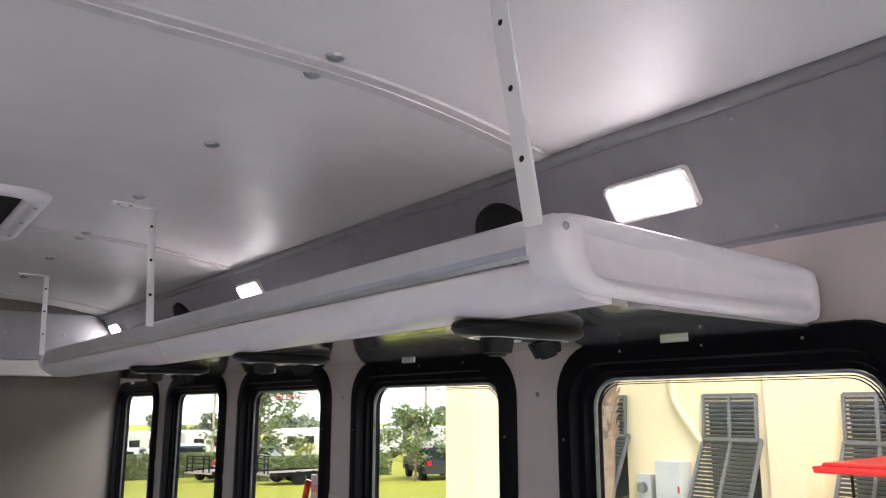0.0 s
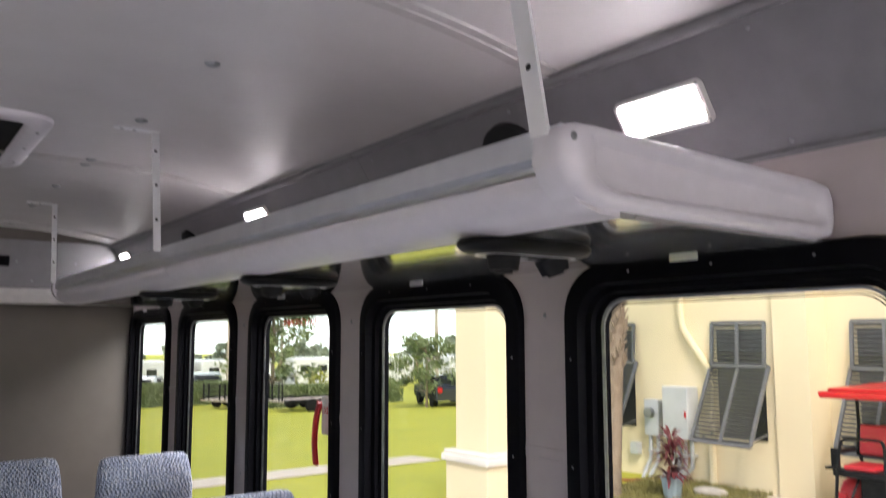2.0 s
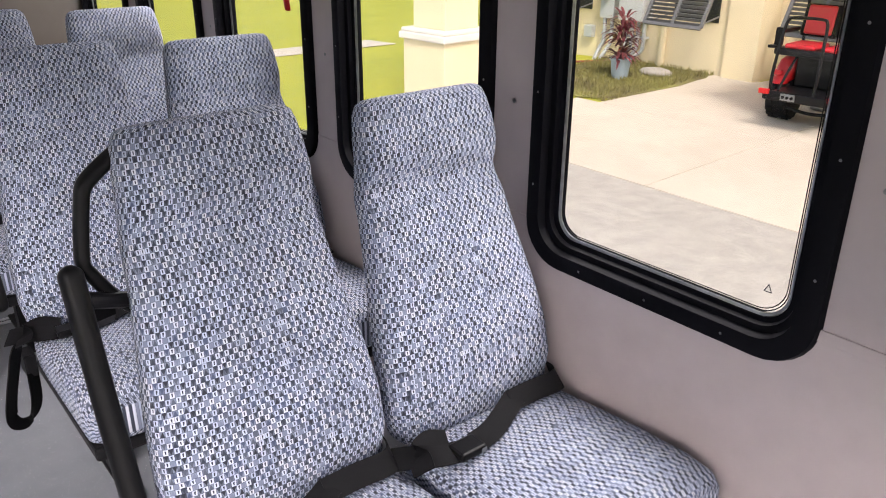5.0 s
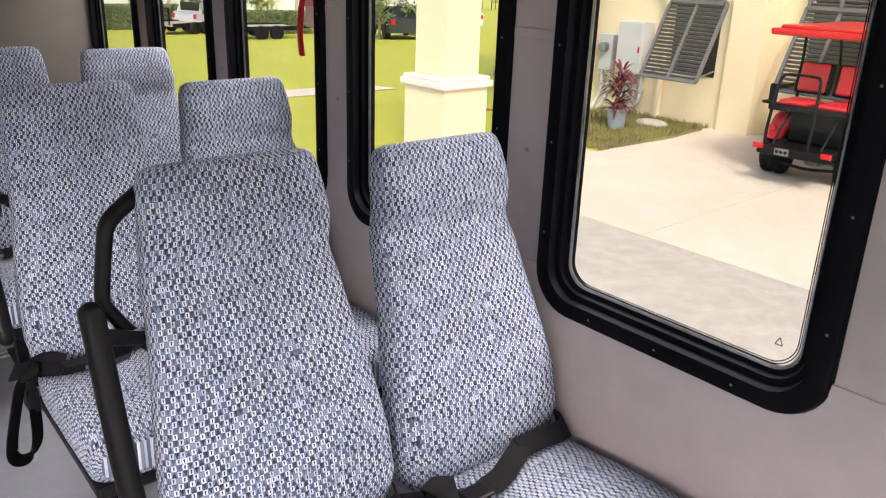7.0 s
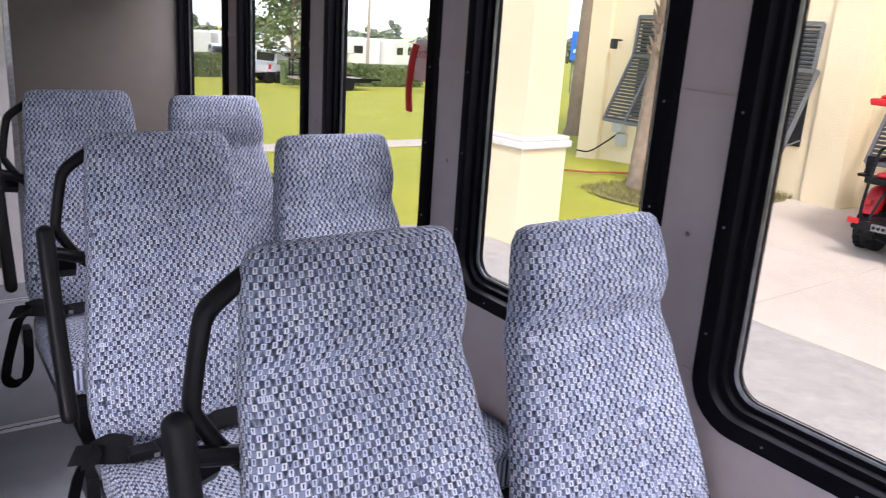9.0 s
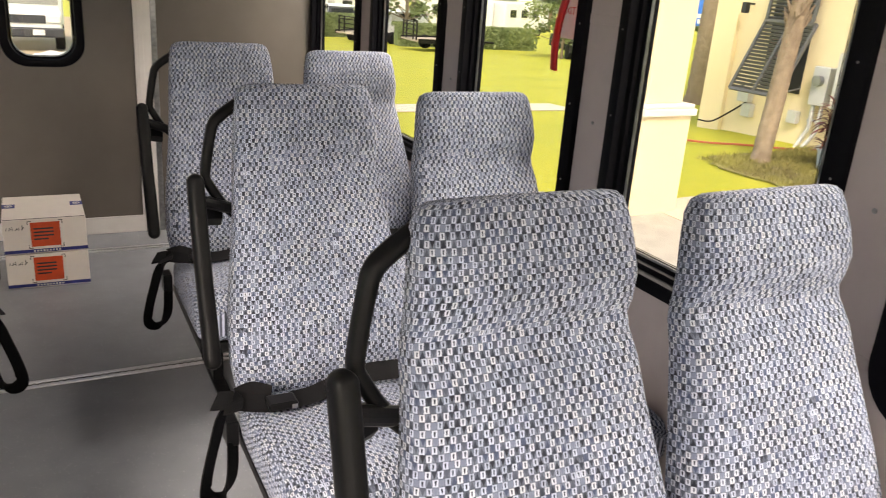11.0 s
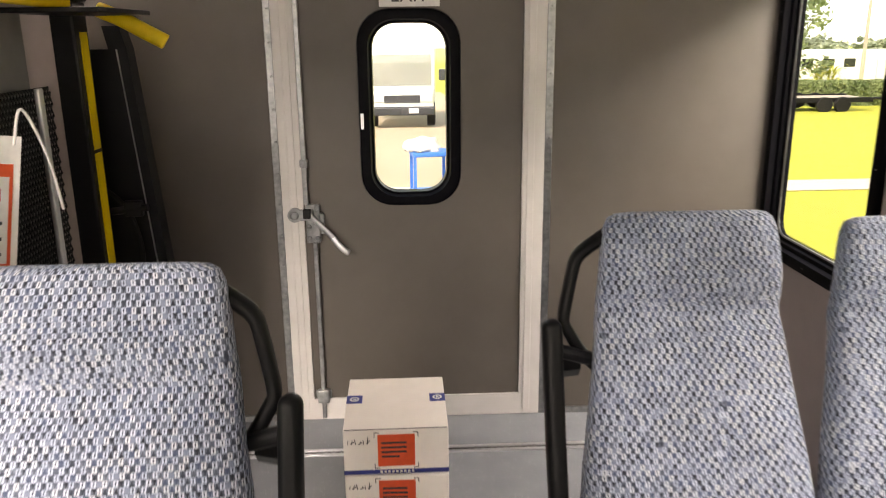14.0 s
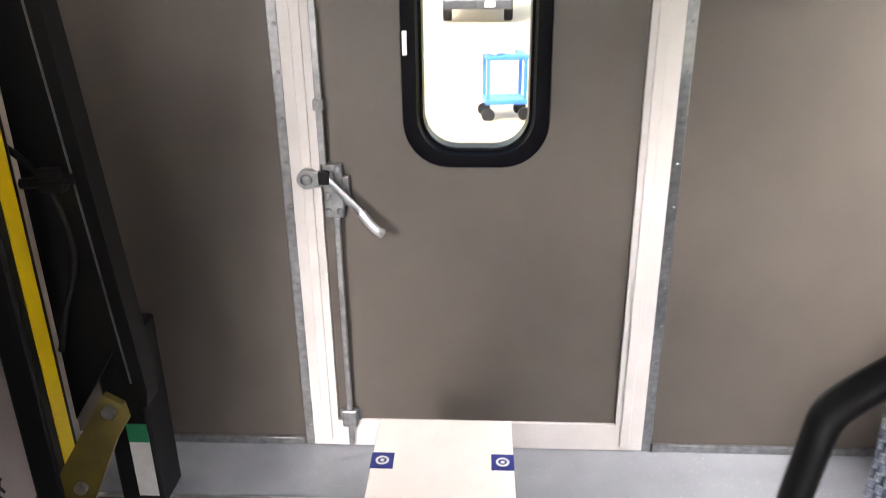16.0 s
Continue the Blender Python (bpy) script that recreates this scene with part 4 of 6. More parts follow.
def seat_parts(parent, xc, aisle, side, wide=1.0):
    """One place of a bench; side: +1 when the aisle lies towards -x."""
    part("backrest", backrest(xc, 0.012 if aisle else 0.028, wide), CLOTH, parent, smooth=60)
    part("cushion", cushion(xc), CLOTH, parent, smooth=60)
    drop = 0.012 if aisle else 0.028
    rings = [superring(xc, y + t + 0.004, z - 0.022 - drop * (z - 0.33) / 0.69, w * 0.80, 0.030, 0.3) for z, y, w, t in BACK[1:-3]]
    part("back_shell", lofted(rings, uvs=False), PAD, parent, "black moulded back shell", 60)
    part("seat_pan", boxm(xc - 0.2, xc + 0.2, -0.33, 0.16, 0.215, 0.250, bevel=0.008), PAINT, parent)
    # lap belt lying over the cushion against the back
    o = side
    bm = bmesh.new()
    strap(bm, smooth_path([(xc + o * 0.208, 0.105, 0.375), (xc + o * 0.175, 0.045, 0.392), (xc + o * 0.10, 0.045, 0.394), (xc + o * 0.035, 0.047, 0.392)], 5), 0.046, 0.0025, (0, 0.55, 0.55))
    strap(bm, smooth_path([(xc + o * 0.050, 0.052, 0.394), (xc + o * 0.005, 0.030, 0.391), (xc - o * 0.06, 0.0, 0.390), (xc - o * 0.115, -0.012, 0.391)], 5), 0.046, 0.0025, (-0.35 * o, 0.75, 0.30))
    part("lap_belt", bm, WEB, parent, "black lap belt", 50)
    bk = part("buckle", boxm(xc - o * 0.14 - 0.032, xc - o * 0.14 + 0.032, -0.040, 0.008, 0.384, 0.402, bevel=0.006), PAD, parent, "black belt buckle")
    part("release_button", boxm(xc - o * 0.118 - 0.006, xc - o * 0.118 + 0.006, -0.0415, -0.0405, 0.388, 0.398), STEEL, bk, "bright buckle tongue")
    bm = bmesh.new()
    strap(bm, smooth_path([(xc - o * 0.155, -0.014, 0.392), (xc - o * 0.20, -0.004, 0.396), (xc - o * 0.235, 0.022, 0.394), (xc - o * 0.265, 0.060, 0.378)], 5), 0.046, 0.0025, (0.2 * o, 0.8, 0.30))
    strap(bm, smooth_path([(xc - o * 0.150, 0.030, 0.388), (xc - o * 0.19, 0.035, 0.402), (xc - o * 0.225, 0.020, 0.398), (xc - o * 0.245, -0.02, 0.390)], 5), 0.044, 0.0025, (0.5 * o, 0.55, 0.25))
    part("lap_belt", bm, WEB, parent, "black lap belt", 50)


def bench(name, label, xs, side):
    """A seat unit at the floor under the line where back and cushion meet; side +1: aisle towards -x."""
    b = thing(name, label, "bus seat", group="passenger seats")
    for i, xc in enumerate(xs):
        seat_parts(b, xc, i == 0, side, 1.07 if len(xs) == 1 else 1.0)
    xa = xs[0] - side * 0.215
    # padded grab handle on the aisle shoulder
    x0 = xs[0]
    bm = bmesh.new()
    tube(bm, smooth_path([(x0 - side * 0.125, 0.318, 0.985), (x0 - side * 0.150, 0.317, 0.972), (x0 - side * 0.190, 0.313, 0.945), (x0 - side * 0.206, 0.310, 0.928), (x0 - side * 0.213, 0.306, 0.905), (x0 - side * 0.221, 0.302, 0.865), (x0 - side * 0.228, 0.297, 0.825), (x0 - side * 0.228, 0.294, 0.808), (x0 - side * 0.220, 0.291, 0.792), (x0 - side * 0.195, 0.286, 0.752), (x0 - side * 0.165, 0.283, 0.722)], 4), 0.0150, 0.0110, side=(0, 1, 0.3))
    part("grab_handle", bm, PAD, b, "black moulded grab handle", 50)
    # armrest hanging by the aisle side
    bm = bmesh.new()
    xr = x0 - side * 0.256
    path = smooth_path([(xr, 0.270, 0.826), (xr, 0.263, 0.806), (xr, 0.255, 0.785), (xr, 0.205, 0.64), (xr + side * 0.002, 0.155, 0.50), (xr + side * 0.002, 0.130, 0.440), (xr + side * 0.002, 0.123, 0.420)], 6)
    tube(bm, path, 0.0185, 0.0225, seg=14, rounded=0.018)
    part("armrest", bm, PAD, b, "black padded folding armrest", 50)
    bm = rodm((xr, 0.258, 0.770), (x0 - side * 0.165, 0.285, 0.735), 0.014, seg=14)
    part("armrest_pivot", bm, PAINT, b)
    # bracket that carries handle and armrest
    brk = [(0.262, 0.752), (0.292, 0.755), (0.298, 0.715), (0.285, 0.700), (0.266, 0.722)]
    bm = bmesh.new()
    A = [bm.verts.new((xa - side * 0.018, yy, zz)) for yy, zz in brk]
    C = [bm.verts.new((xa + side * 0.024, yy + 0.035, zz - 0.012)) for yy, zz in brk]
    for k in range(5):
        bm.faces.new((A[k], A[(k + 1) % 5], C[(k + 1) % 5], C[k]))
    bm.faces.new(A)
    bm.faces.new(C[::-1])
    bmesh.ops.recalc_face_normals(bm, faces=bm.faces[:])
    part("bracket", bm, PAINT, b, "black steel bracket")
    # webbing loop hanging beside the cushion
    bm = bmesh.new()
    xo = xa - side * 0.012
    pts = smooth_path([(xa + side * 0.03, 0.085, 0.374), (xo - side * 0.018, 0.055, 0.354), (xo - side * 0.048, 0.022, 0.295), (xo - side * 0.072, -0.004, 0.220), (xo - side * 0.068, -0.006, 0.190), (xo - side * 0.038, 0.010, 0.178), (xo - side * 0.010, 0.035, 0.200), (xo, 0.065, 0.265)], 5)
    strap(bm, pts, 0.046, 0.003, (0.62 * side, 0.72, -0.12))
    part("belt_loop", bm, WEB, b, "black webbing loop", 50)
    part("anchor", boxm(min(xo - side * 0.014, xo + side * 0.014), max(xo - side * 0.014, xo + side * 0.014), 0.06, 0.12, 0.255, 0.315, bevel=0.004), PAINT, b)
    x0, x1 = min(xs) - 0.2, max(xs) + 0.2
    for x in (x0 + 0.09, x1 - 0.09):
        bm = boxm(x - 0.02, x + 0.02, -0.24, 0.08, 0.0, 0.012, bevel=0.003)
        block(bm, x - 0.016, x + 0.016, -0.11, -0.05, 0.012, 0.216, bevel=0.004)
        part("leg", bm, PAINT, b, "black steel pedestal leg")
    return b


two = bench("double_seat", "double bus seat in blue and grey patterned cloth", (0.446, 0.894), 1)
two.matrix_basis = pose(0, 0.903, 0)
for y in (1.852, 2.775):
    copy_thing(two, pose(0, y, 0))
one = bench("single_seat", "single bus seat in blue and grey patterned cloth", (-0.520,), -1)
one.matrix_basis = pose(0.01, 1.74, 0.006)
copy_thing(one, pose(0.020, 2.470, 0.012))

# ---------------------------------------------------------------- stacked cartons in the aisle
def carton(z0, top):
    x0, x1, y0, y1, h = -0.143, 0.149, 0.0, 0.335, 0.1425
    c = thing("carton", "white cardboard carton with navy band and orange label", "box", group="stacked cartons", place=pose(-0.122, 3.652, 0, 0, 0, 0.5 if top else -1.0))
    part("body", boxm(x0, x1, y0, y1, z0, z0 + h - 0.003, bevel=0.003), CARD, c)
    part("edge_band", boxm(x0 - 0.0006, x1 + 0.0006, y0 - 0.0008, y1 + 0.0006, z0 + 0.004, z0 + 0.017), NAVY, c, "navy printed band")
    for k in range(9):
        part("print", boxm(x0 + 0.10 + k * 0.011, x0 + 0.107 + k * 0.011, y0 - 0.0013, y0 - 0.0008, z0 + 0.007, z0 + 0.014), PAPER, c)
    part("label", boxm(x0 + 0.095, x0 + 0.198, y0 - 0.0015, y0 - 0.0002, z0 + 0.028, z0 + 0.125), ORANGE, c, "orange shipping label")
    for k in range(4):
        part("print", boxm(x0 + 0.105, x0 + 0.175 - 0.02 * (k == 0), y0 - 0.0022, y0 - 0.0015, z0 + 0.055 + k * 0.014, z0 + 0.061 + k * 0.014), INK, c)
    for sx, xa in ((1, x0 + 0.086), (-1, x0 + 0.207)):
        for sz, za in ((1, z0 + 0.022), (-1, z0 + 0.131)):
            part("corner_mark", boxm(min(xa, xa + sx * 0.014), max(xa, xa + sx * 0.014), y0 - 0.0012, y0 - 0.0002, za - 0.0012, za + 0.0012), INK, c)
            part("corner_mark", boxm(xa - 0.0012, xa + 0.0012, y0 - 0.0011, y0 - 0.0002, min(za, za + sz * 0.014), max(za, za + sz * 0.014)), INK, c)
    rnd = random.Random(3)
    x = x0 + 0.012
    for k in range(6):                       # handwriting that cannot be read
        hh = rnd.uniform(0.008, 0.02)
        bm = rodm((x, y0 - 0.0008, z0 + 0.098), (x + rnd.uniform(-0.003, 0.006), y0 - 0.0008, z0 + 0.098 + hh), 0.0012, seg=6)
        if k % 2:
            rod(bm, (x - 0.003, y0 - 0.0008, z0 + 0.099), (x + 0.007, y0 - 0.0008, z0 + 0.099 + hh * 0.5), 0.0012, seg=6)
        part("pen_stroke", bm, INK, c)
        x += 0.011
    if top:
        z = z0 + h - 0.003
        part("flap_joint", boxm(x0 + 0.004, x1 - 0.004, y0 + 0.001, y0 + 0.004, z, z + 0.0012), INK, c, "dark lid gap")
        for xa, xb in ((x0 - 0.0004, x0 + 0.046), (x1 - 0.046, x1 + 0.0004)):
            part("tape_tab", boxm(xa, xb, y0 + 0.165, y0 + 0.215, z, z + 0.0012), NAVY, c, "navy printed tab")
            xm = (xa + xb) / 2
            part("emblem", ring_frame([(0.014, 0.014, 0.0139, 0.0), (0.014, 0.014, 0.0139, 0.0006), (0.009, 0.009, 0.0089, 0.0006), (0.009, 0.009, 0.0089, 0.0)], Matrix.Translation((xm, y0 + 0.19, z + 0.0012))), PAPER, c, "white ring emblem")
            part("emblem", boxm(xm - 0.004, xm + 0.004, y0 + 0.186, y0 + 0.194, z + 0.0012, z + 0.0018), PAPER, c)
    return c


carton(0.0, False)
carton(0.1425, True)

# ---------------------------------------------------------------- wheelchair lift, folded up by the rear corner
lift = thing("wheelchair_lift", "black folded wheelchair lift with yellow safety strips, by the rear wall", "wheelchair lift")
LX = -0.93
for y in (3.16, 3.83):
    part("post", boxm(LX - 0.03, LX + 0.03, y - 0.045, y + 0.045, 0.0, 1.42, bevel=0.006), PAINT, lift)
part("top_beam", boxm(LX - 0.035, LX + 0.035, 3.115, 3.88, 1.42, 1.475, bevel=0.006), PAINT, lift)
part("bottom_beam", boxm(LX - 0.04, LX + 0.04, 3.205, 3.785, 0.02, 0.12, bevel=0.006), PAINT, lift)
for a, b in ((0.12, 1.033), (1.043, 1.345)):
    part("safety_strip", boxm(LX + 0.0305, LX + 0.033, 3.812, 3.856, a, b), YELLOW, lift, "yellow safety strip")
bm = bmesh.new()
for k in range(-24, 46):                      # expanded metal platform
    for sgn in (1, -1):
        y0, z0 = 3.205, 0.14 + k * 0.028
        a, b = (y0, z0), (3.655, z0 + 0.45 * 2.0)
        za, zb = max(a[1], 0.14), min(b[1], 1.22)
        if zb - za < 0.02:
            continue
        ya, yb = y0 + (za - z0) / 2.0, y0 + (zb - z0) / 2.0
        if sgn < 0:
            ya, yb = 3.205 + 3.655 - ya, 3.205 + 3.655 - yb
        strap(bm, [(LX + (0.006 if sgn > 0 else 0.008), ya, za), (LX + (0.006 if sgn > 0 else 0.008), yb, zb)], 0.0045, 0.002, (0, 1, 0))
part("platform_mesh", bm, PAINT, lift, "black expanded-metal platform")
part("platform_back", boxm(LX - 0.05, LX - 0.035, 3.215, 3.645, 0.13, 1.40), SHUT, lift, "grey backing panel")
part("platform_channel", boxm(LX + 0.010, LX + 0.022, 3.56, 3.585, 0.14, 1.22, bevel=0.003), ALU, lift, "grey edge channel")
part("top_plate", boxm(LX - 0.02, LX + 0.20, 3.50, 3.86, 1.385, 1.397, bevel=0.003), PAINT, lift)
bm = bmesh.new()
tube(bm, smooth_path([(-0.86, 3.86, 1.40), (-0.80, 3.85, 1.375), (-0.745, 3.845, 1.345), (-0.70, 3.84, 1.322), (-0.693, 3.84, 1.318)]), 0.020, seg=14, side=(0, 1, 0))
part("handrail", bm, YFOAM, lift, "yellow padded handrail", 50)
bm = bmesh.new()
tube(bm, [(-0.90, 3.10, 1.43), (-0.88, 3.5, 1.42), (-0.87, 3.66, 1.415)], 0.020, seg=14)
part("handrail", bm, YFOAM, lift, "yellow padded handrail", 50)
# leaning side arm of channel section
part("side_arm", extrude_y([(-0.875, 1.36), (-0.83, 1.36), (-0.815, 1.30), (-0.742, 0.40), (-0.748, 0.36), (-0.79, 0.36), (-0.86, 1.28)], 3.90, 3.96), PAINT, lift, "leaning black steel arm", 30)
part("arm_edge", extrude_y([(-0.8435, 1.30), (-0.8400, 1.30), (-0.770, 0.42), (-0.7735, 0.42)], 3.896, 3.8995), STEEL, lift, "thin bright steel edge")
part("inner_plate", extrude_y([(-0.93, 1.30), (-0.87, 1.30), (-0.83, 0.80), (-0.80, 0.50), (-0.93, 0.30)], 3.935, 3.95), PAINT, lift)
bm = bmesh.new()
tube(bm, smooth_path([(-0.95, 3.90, 0.95), (-0.86, 3.895, 0.86), (-0.83, 3.89, 0.72), (-0.87, 3.89, 0.60), (-0.90, 3.89, 0.5)]), 0.006, seg=8)
part("hose", bm, RUBBER, lift, "black hydraulic hose", 60)
bm = rodm((-0.90, 3.885, 0.86), (-0.80, 3.885, 0.87), 0.011, seg=12)
block(bm, -0.865, -0.815, 3.875, 3.899, 0.845, 0.89, bevel=0.004)
part("damper", bm, PAINT, lift, "dark damper pin")
# Yellow arm painted nearly black: the shade on it is put into the colour.
part("link_arm", extrude_y([(-0.775, 0.462), (-0.740, 0.440), (-0.735, 0.405), (-0.765, 0.36), (-0.86, 0.16), (-0.93, 0.14), (-0.92, 0.24)], 3.790, 3.805), mat("shaded_yellow_paint", (0.10, 0.075, 0.008), 0.4, colour2=(0.03, 0.025, 0.010), scale=18), lift, "yellow link arm painted dark for its shade")
for x, z in ((-0.766, 0.428), (-0.858, 0.240)):
    part("pivot_bolt", rodm((x, 3.789, z), (x, 3.777, z), 0.013, seg=16), STEEL, lift, "bright pivot bolt")
bm = boxm(-0.902, -0.802, 4.00, 4.12, 0.0, 0.472, bevel=0.008)
part("pump_housing", bm, PAINT, lift, "black pump housing")
part("label", boxm(-0.893, -0.843, 4.012, 4.075, 0.472, 0.4732), PAPER, lift, "white label")
part("label", boxm(-0.857, -0.809, 3.9988, 3.9998, 0.04, 0.22), PAPER, lift, "white instruction label")
part("label", boxm(-0.857, -0.809, 3.9976, 3.9987, 0.195, 0.245), GREEN, lift, "green label heading")
for z in (0.30, 0.40):
    part("slot", boxm(-0.849, -0.819, 3.9986, 3.9998, z, z + 0.055), RUBBER, lift, "dark slot")
bm = bmesh.new()
for k in range(14):
    tube(bm, [(LX + 0.05, 3.60, 0.04 + k * 0.013), (LX + 0.075, 3.63, 0.046 + k * 0.013), (LX + 0.05, 3.66, 0.05 + k * 0.013)], 0.005, seg=6)
part("coiled_cord", bm, RUBBER, lift, "black coiled control cord", 60)

# tie-on warning tag on the lift
tag = thing("warning_tag", "plastic-sleeved orange and white stop tag hanging on the lift", "tag")
tm = Matrix.Translation((-0.90, 3.24, 1.03)) @ pose(0, 0, 0, 0, 0, 38) @ pose(0, 0, 0, 4, 9, 0) @ Matrix.Scale(0.85, 4)
part("sleeve", boxm(-0.075, 0.075, -0.002, 0.002, -0.17, 0.15, m=tm), PAPER, tag)
part("card", boxm(-0.06, 0.06, -0.0035, -0.0021, -0.16, 0.085, m=tm), ORANGE, tag, "orange card")
part("card", boxm(-0.052, 0.052, -0.0045, -0.0036, -0.155, 0.055, m=tm), PAPER, tag)
part("octagon", plate([(0.038 * math.cos(radians(22.5 + 45 * k)), -0.0046, 0.012 + 0.038 * math.sin(radians(22.5 + 45 * k))) for k in range(8)], tm, 0.0006, (0, -1, 0)), RED, tag, "red stop octagon")
words("STOP", 0.026, tm @ Matrix.Translation((0, -0.0055, 0.012)) @ pose(0, 0, 0, 90), PAPER, "lettering", tag)
for k in range(5):
    part("print", boxm(-0.045, 0.04 - 0.012 * (k % 2), -0.0052, -0.0046, -0.06 - k * 0.019, -0.052 - k * 0.019, m=tm), INK, tag)
bm = bmesh.new()
tube(bm, smooth_path([tm @ Vector((0.06, 0, 0.13)), (-0.82, 3.28, 1.20), (-0.81, 3.34, 1.10), (-0.805, 3.37, 0.98)], 6), 0.003, seg=8)
part("cable_tie", bm, PAPER, tag, "white cable tie", 60)

# emergency window lettering, handle and placard
ew = thing("exit_lettering", "red emergency exit lettering on a window pane", "sign")
words("EMERGENCY EXIT", 0.030, Matrix.Translation((XW + 0.0245, 2.36, 1.475)) @ pose(0, 0, 0, 90, 0, -90), RED, "lettering", ew)
rh = thing("window_release", "red emergency window release handle with white placard", "handle")
bm = bmesh.new()
tube(bm, smooth_path([(XW - 0.022, 2.122, 1.24), (XW - 0.030, 2.128, 1.19), (XW - 0.028, 2.14, 1.12), (XW - 0.020, 2.146, 1.06)]), 0.006, 0.013, side=(1, 0, 0))
part("lever", bm, RED, rh, "red lever", 50)
part("placard", boxm(XW + 0.020, XW + 0.022, 2.128, 2.19, 1.14, 1.25), PAPER, rh, "white placard")
words("EXIT", 0.028, Matrix.Translation((XW + 0.0195, 2.162, 1.21)) @ pose(0, 0, 0, 90, 0, -90), RED, "lettering", rh)
mk = thing("glass_mark", "small black maker's mark on the window pane", "mark")
mm = Matrix.Translation((XW + 0.0252, 0.569, 0.724)) @ pose(0, 0, 0, 90, 0, -90)
bm = bmesh.new()
corner = [mm @ Vector(p) for p in ((-0.007, -0.006, 0), (0.007, -0.006, 0), (0.0, 0.008, 0))]
for k in range(3):
    rod(bm, corner[k], corner[(k + 1) % 3], 0.0009, seg=6)
part("triangle", bm, INK, mk)


# ---------------------------------------------------------------- outside: ground
def gz(y):
    """The lawn falls gently away behind the bus."""
    return G - 0.042 * (min(max(y, 8.0), 110.0) - 8.0)


def gp(x):
    """The paved apron rises a little towards the building."""
    return G + 0.03 * (min(max(x, 5.36), 9.8) - 5.36)


bm = bmesh.new()
prev = None
for y in (-500, 8, 9.5, 12.5, 20, 110, 700):
    rise = 1.0 if y < 10 else 0.0
    row = [bm.verts.new((x, y, gz(y) + rise * (gp(x) - G))) for x in (-500, 5.36, 9.8, 500)]
    if prev:
        for k in range(3):
            bm.faces.new((prev[k], prev[k + 1], row[k + 1], row[k]))
    prev = row
bmesh.ops.recalc_face_normals(bm, faces=bm.faces[:])
tagged(part("ground", bm, GRASS), "bright mown lawn falling away to the distance", "ground", kind="structure")
tagged(part("road", plate([(-14, -40, G + 0.004), (5.35, -40, G + 0.004), (5.35, 6.65, G + 0.004), (3.2, 7.75, G + 0.004), (-14, 8.0, G + 0.004)], thick=0.004), CONC2), "grey exposed-aggregate drive", "road", kind="structure")
pave = thing("pavement", "pale concrete slabs in front of the building", "pavement", kind="structure")
for a, b, c, d in ((5.36, 7.6, -8, 3.84), (7.61, 9.8, -8, 3.84), (9.81, 12.5, -8, 3.84), (5.36, 7.4, 3.85, 6.45), (7.41, 9.8, 3.85, 6.1), (9.81, 12.5, 3.85, 5.4)):
    bm = boxm(a, b, c, d, -0.05, 0.012, bevel=0.004)
    for v in bm.verts:
        v.co.z += gp(v.co.x)
    part("slab", bm, CONC, pave)
tagged(part("pavement_walk", plate([(-60, 12.9, gz(12.9) + 0.01), (9.3, 12.9, gz(12.9) + 0.01), (9.3, 13.9, gz(13.9) + 0.01), (-60, 13.9, gz(13.9) + 0.01)], thick=0.01), CONC), "narrow pale concrete walk across the lawn", "pavement", kind="structure")
tagged(part("pavement_yard", plate([(-14, 8.02, gz(8.02) + 0.012), (2.3, 8.02, gz(8.02) + 0.012), (2.3, 60, gz(60) + 0.012), (-14, 60, gz(60) + 0.012)], thick=0.004), YARD), "tan concrete yard behind the bus", "pavement", kind="structure")

bm = bmesh.new()
ring = [[bm.verts.new((320 * math.cos(a), 320 * math.sin(a), z)) for a in [2 * math.pi * k / 48 for k in range(48)]] for z in (-8.0, 110.0)]
for k in range(48):
    bm.faces.new((ring[0][k], ring[0][(k + 1) % 48], ring[1][(k + 1) % 48], ring[1][k]))
tagged(part("backdrop", bm, SKYW), "pale overcast sky near the horizon", "sky", kind="structure")

# ---------------------------------------------------------------- the cream building
bld = thing("building", "cream stucco building with grey louvred shutters", "building", kind="")
FX = 9.75
bm = bmesh.new()
block(bm, FX, FX + 0.7, 5.93, 10.1, G, 4.2)
block(bm, FX - 0.06, FX + 0.7, 5.455, 5.93, G, 4.2)
block(bm, FX + 0.4, FX + 0.7, -9, 5.455, G, 4.2)
block(bm, FX + 0.7, FX + 12, 9.8, 10.1, G - 0.15, 4.2)
part("wall", bm, STUCCO, bld)
part("corner_pilaster", boxm(FX - 0.08, FX - 0.0005, 9.66, 10.12, G - 0.05, 4.19, bevel=0.01), STUCCO, bld)
part("eaves", boxm(FX - 0.6, FX + 12, -9.6, 10.7, 4.2, 4.45, bevel=0.03), TRIMW, bld)


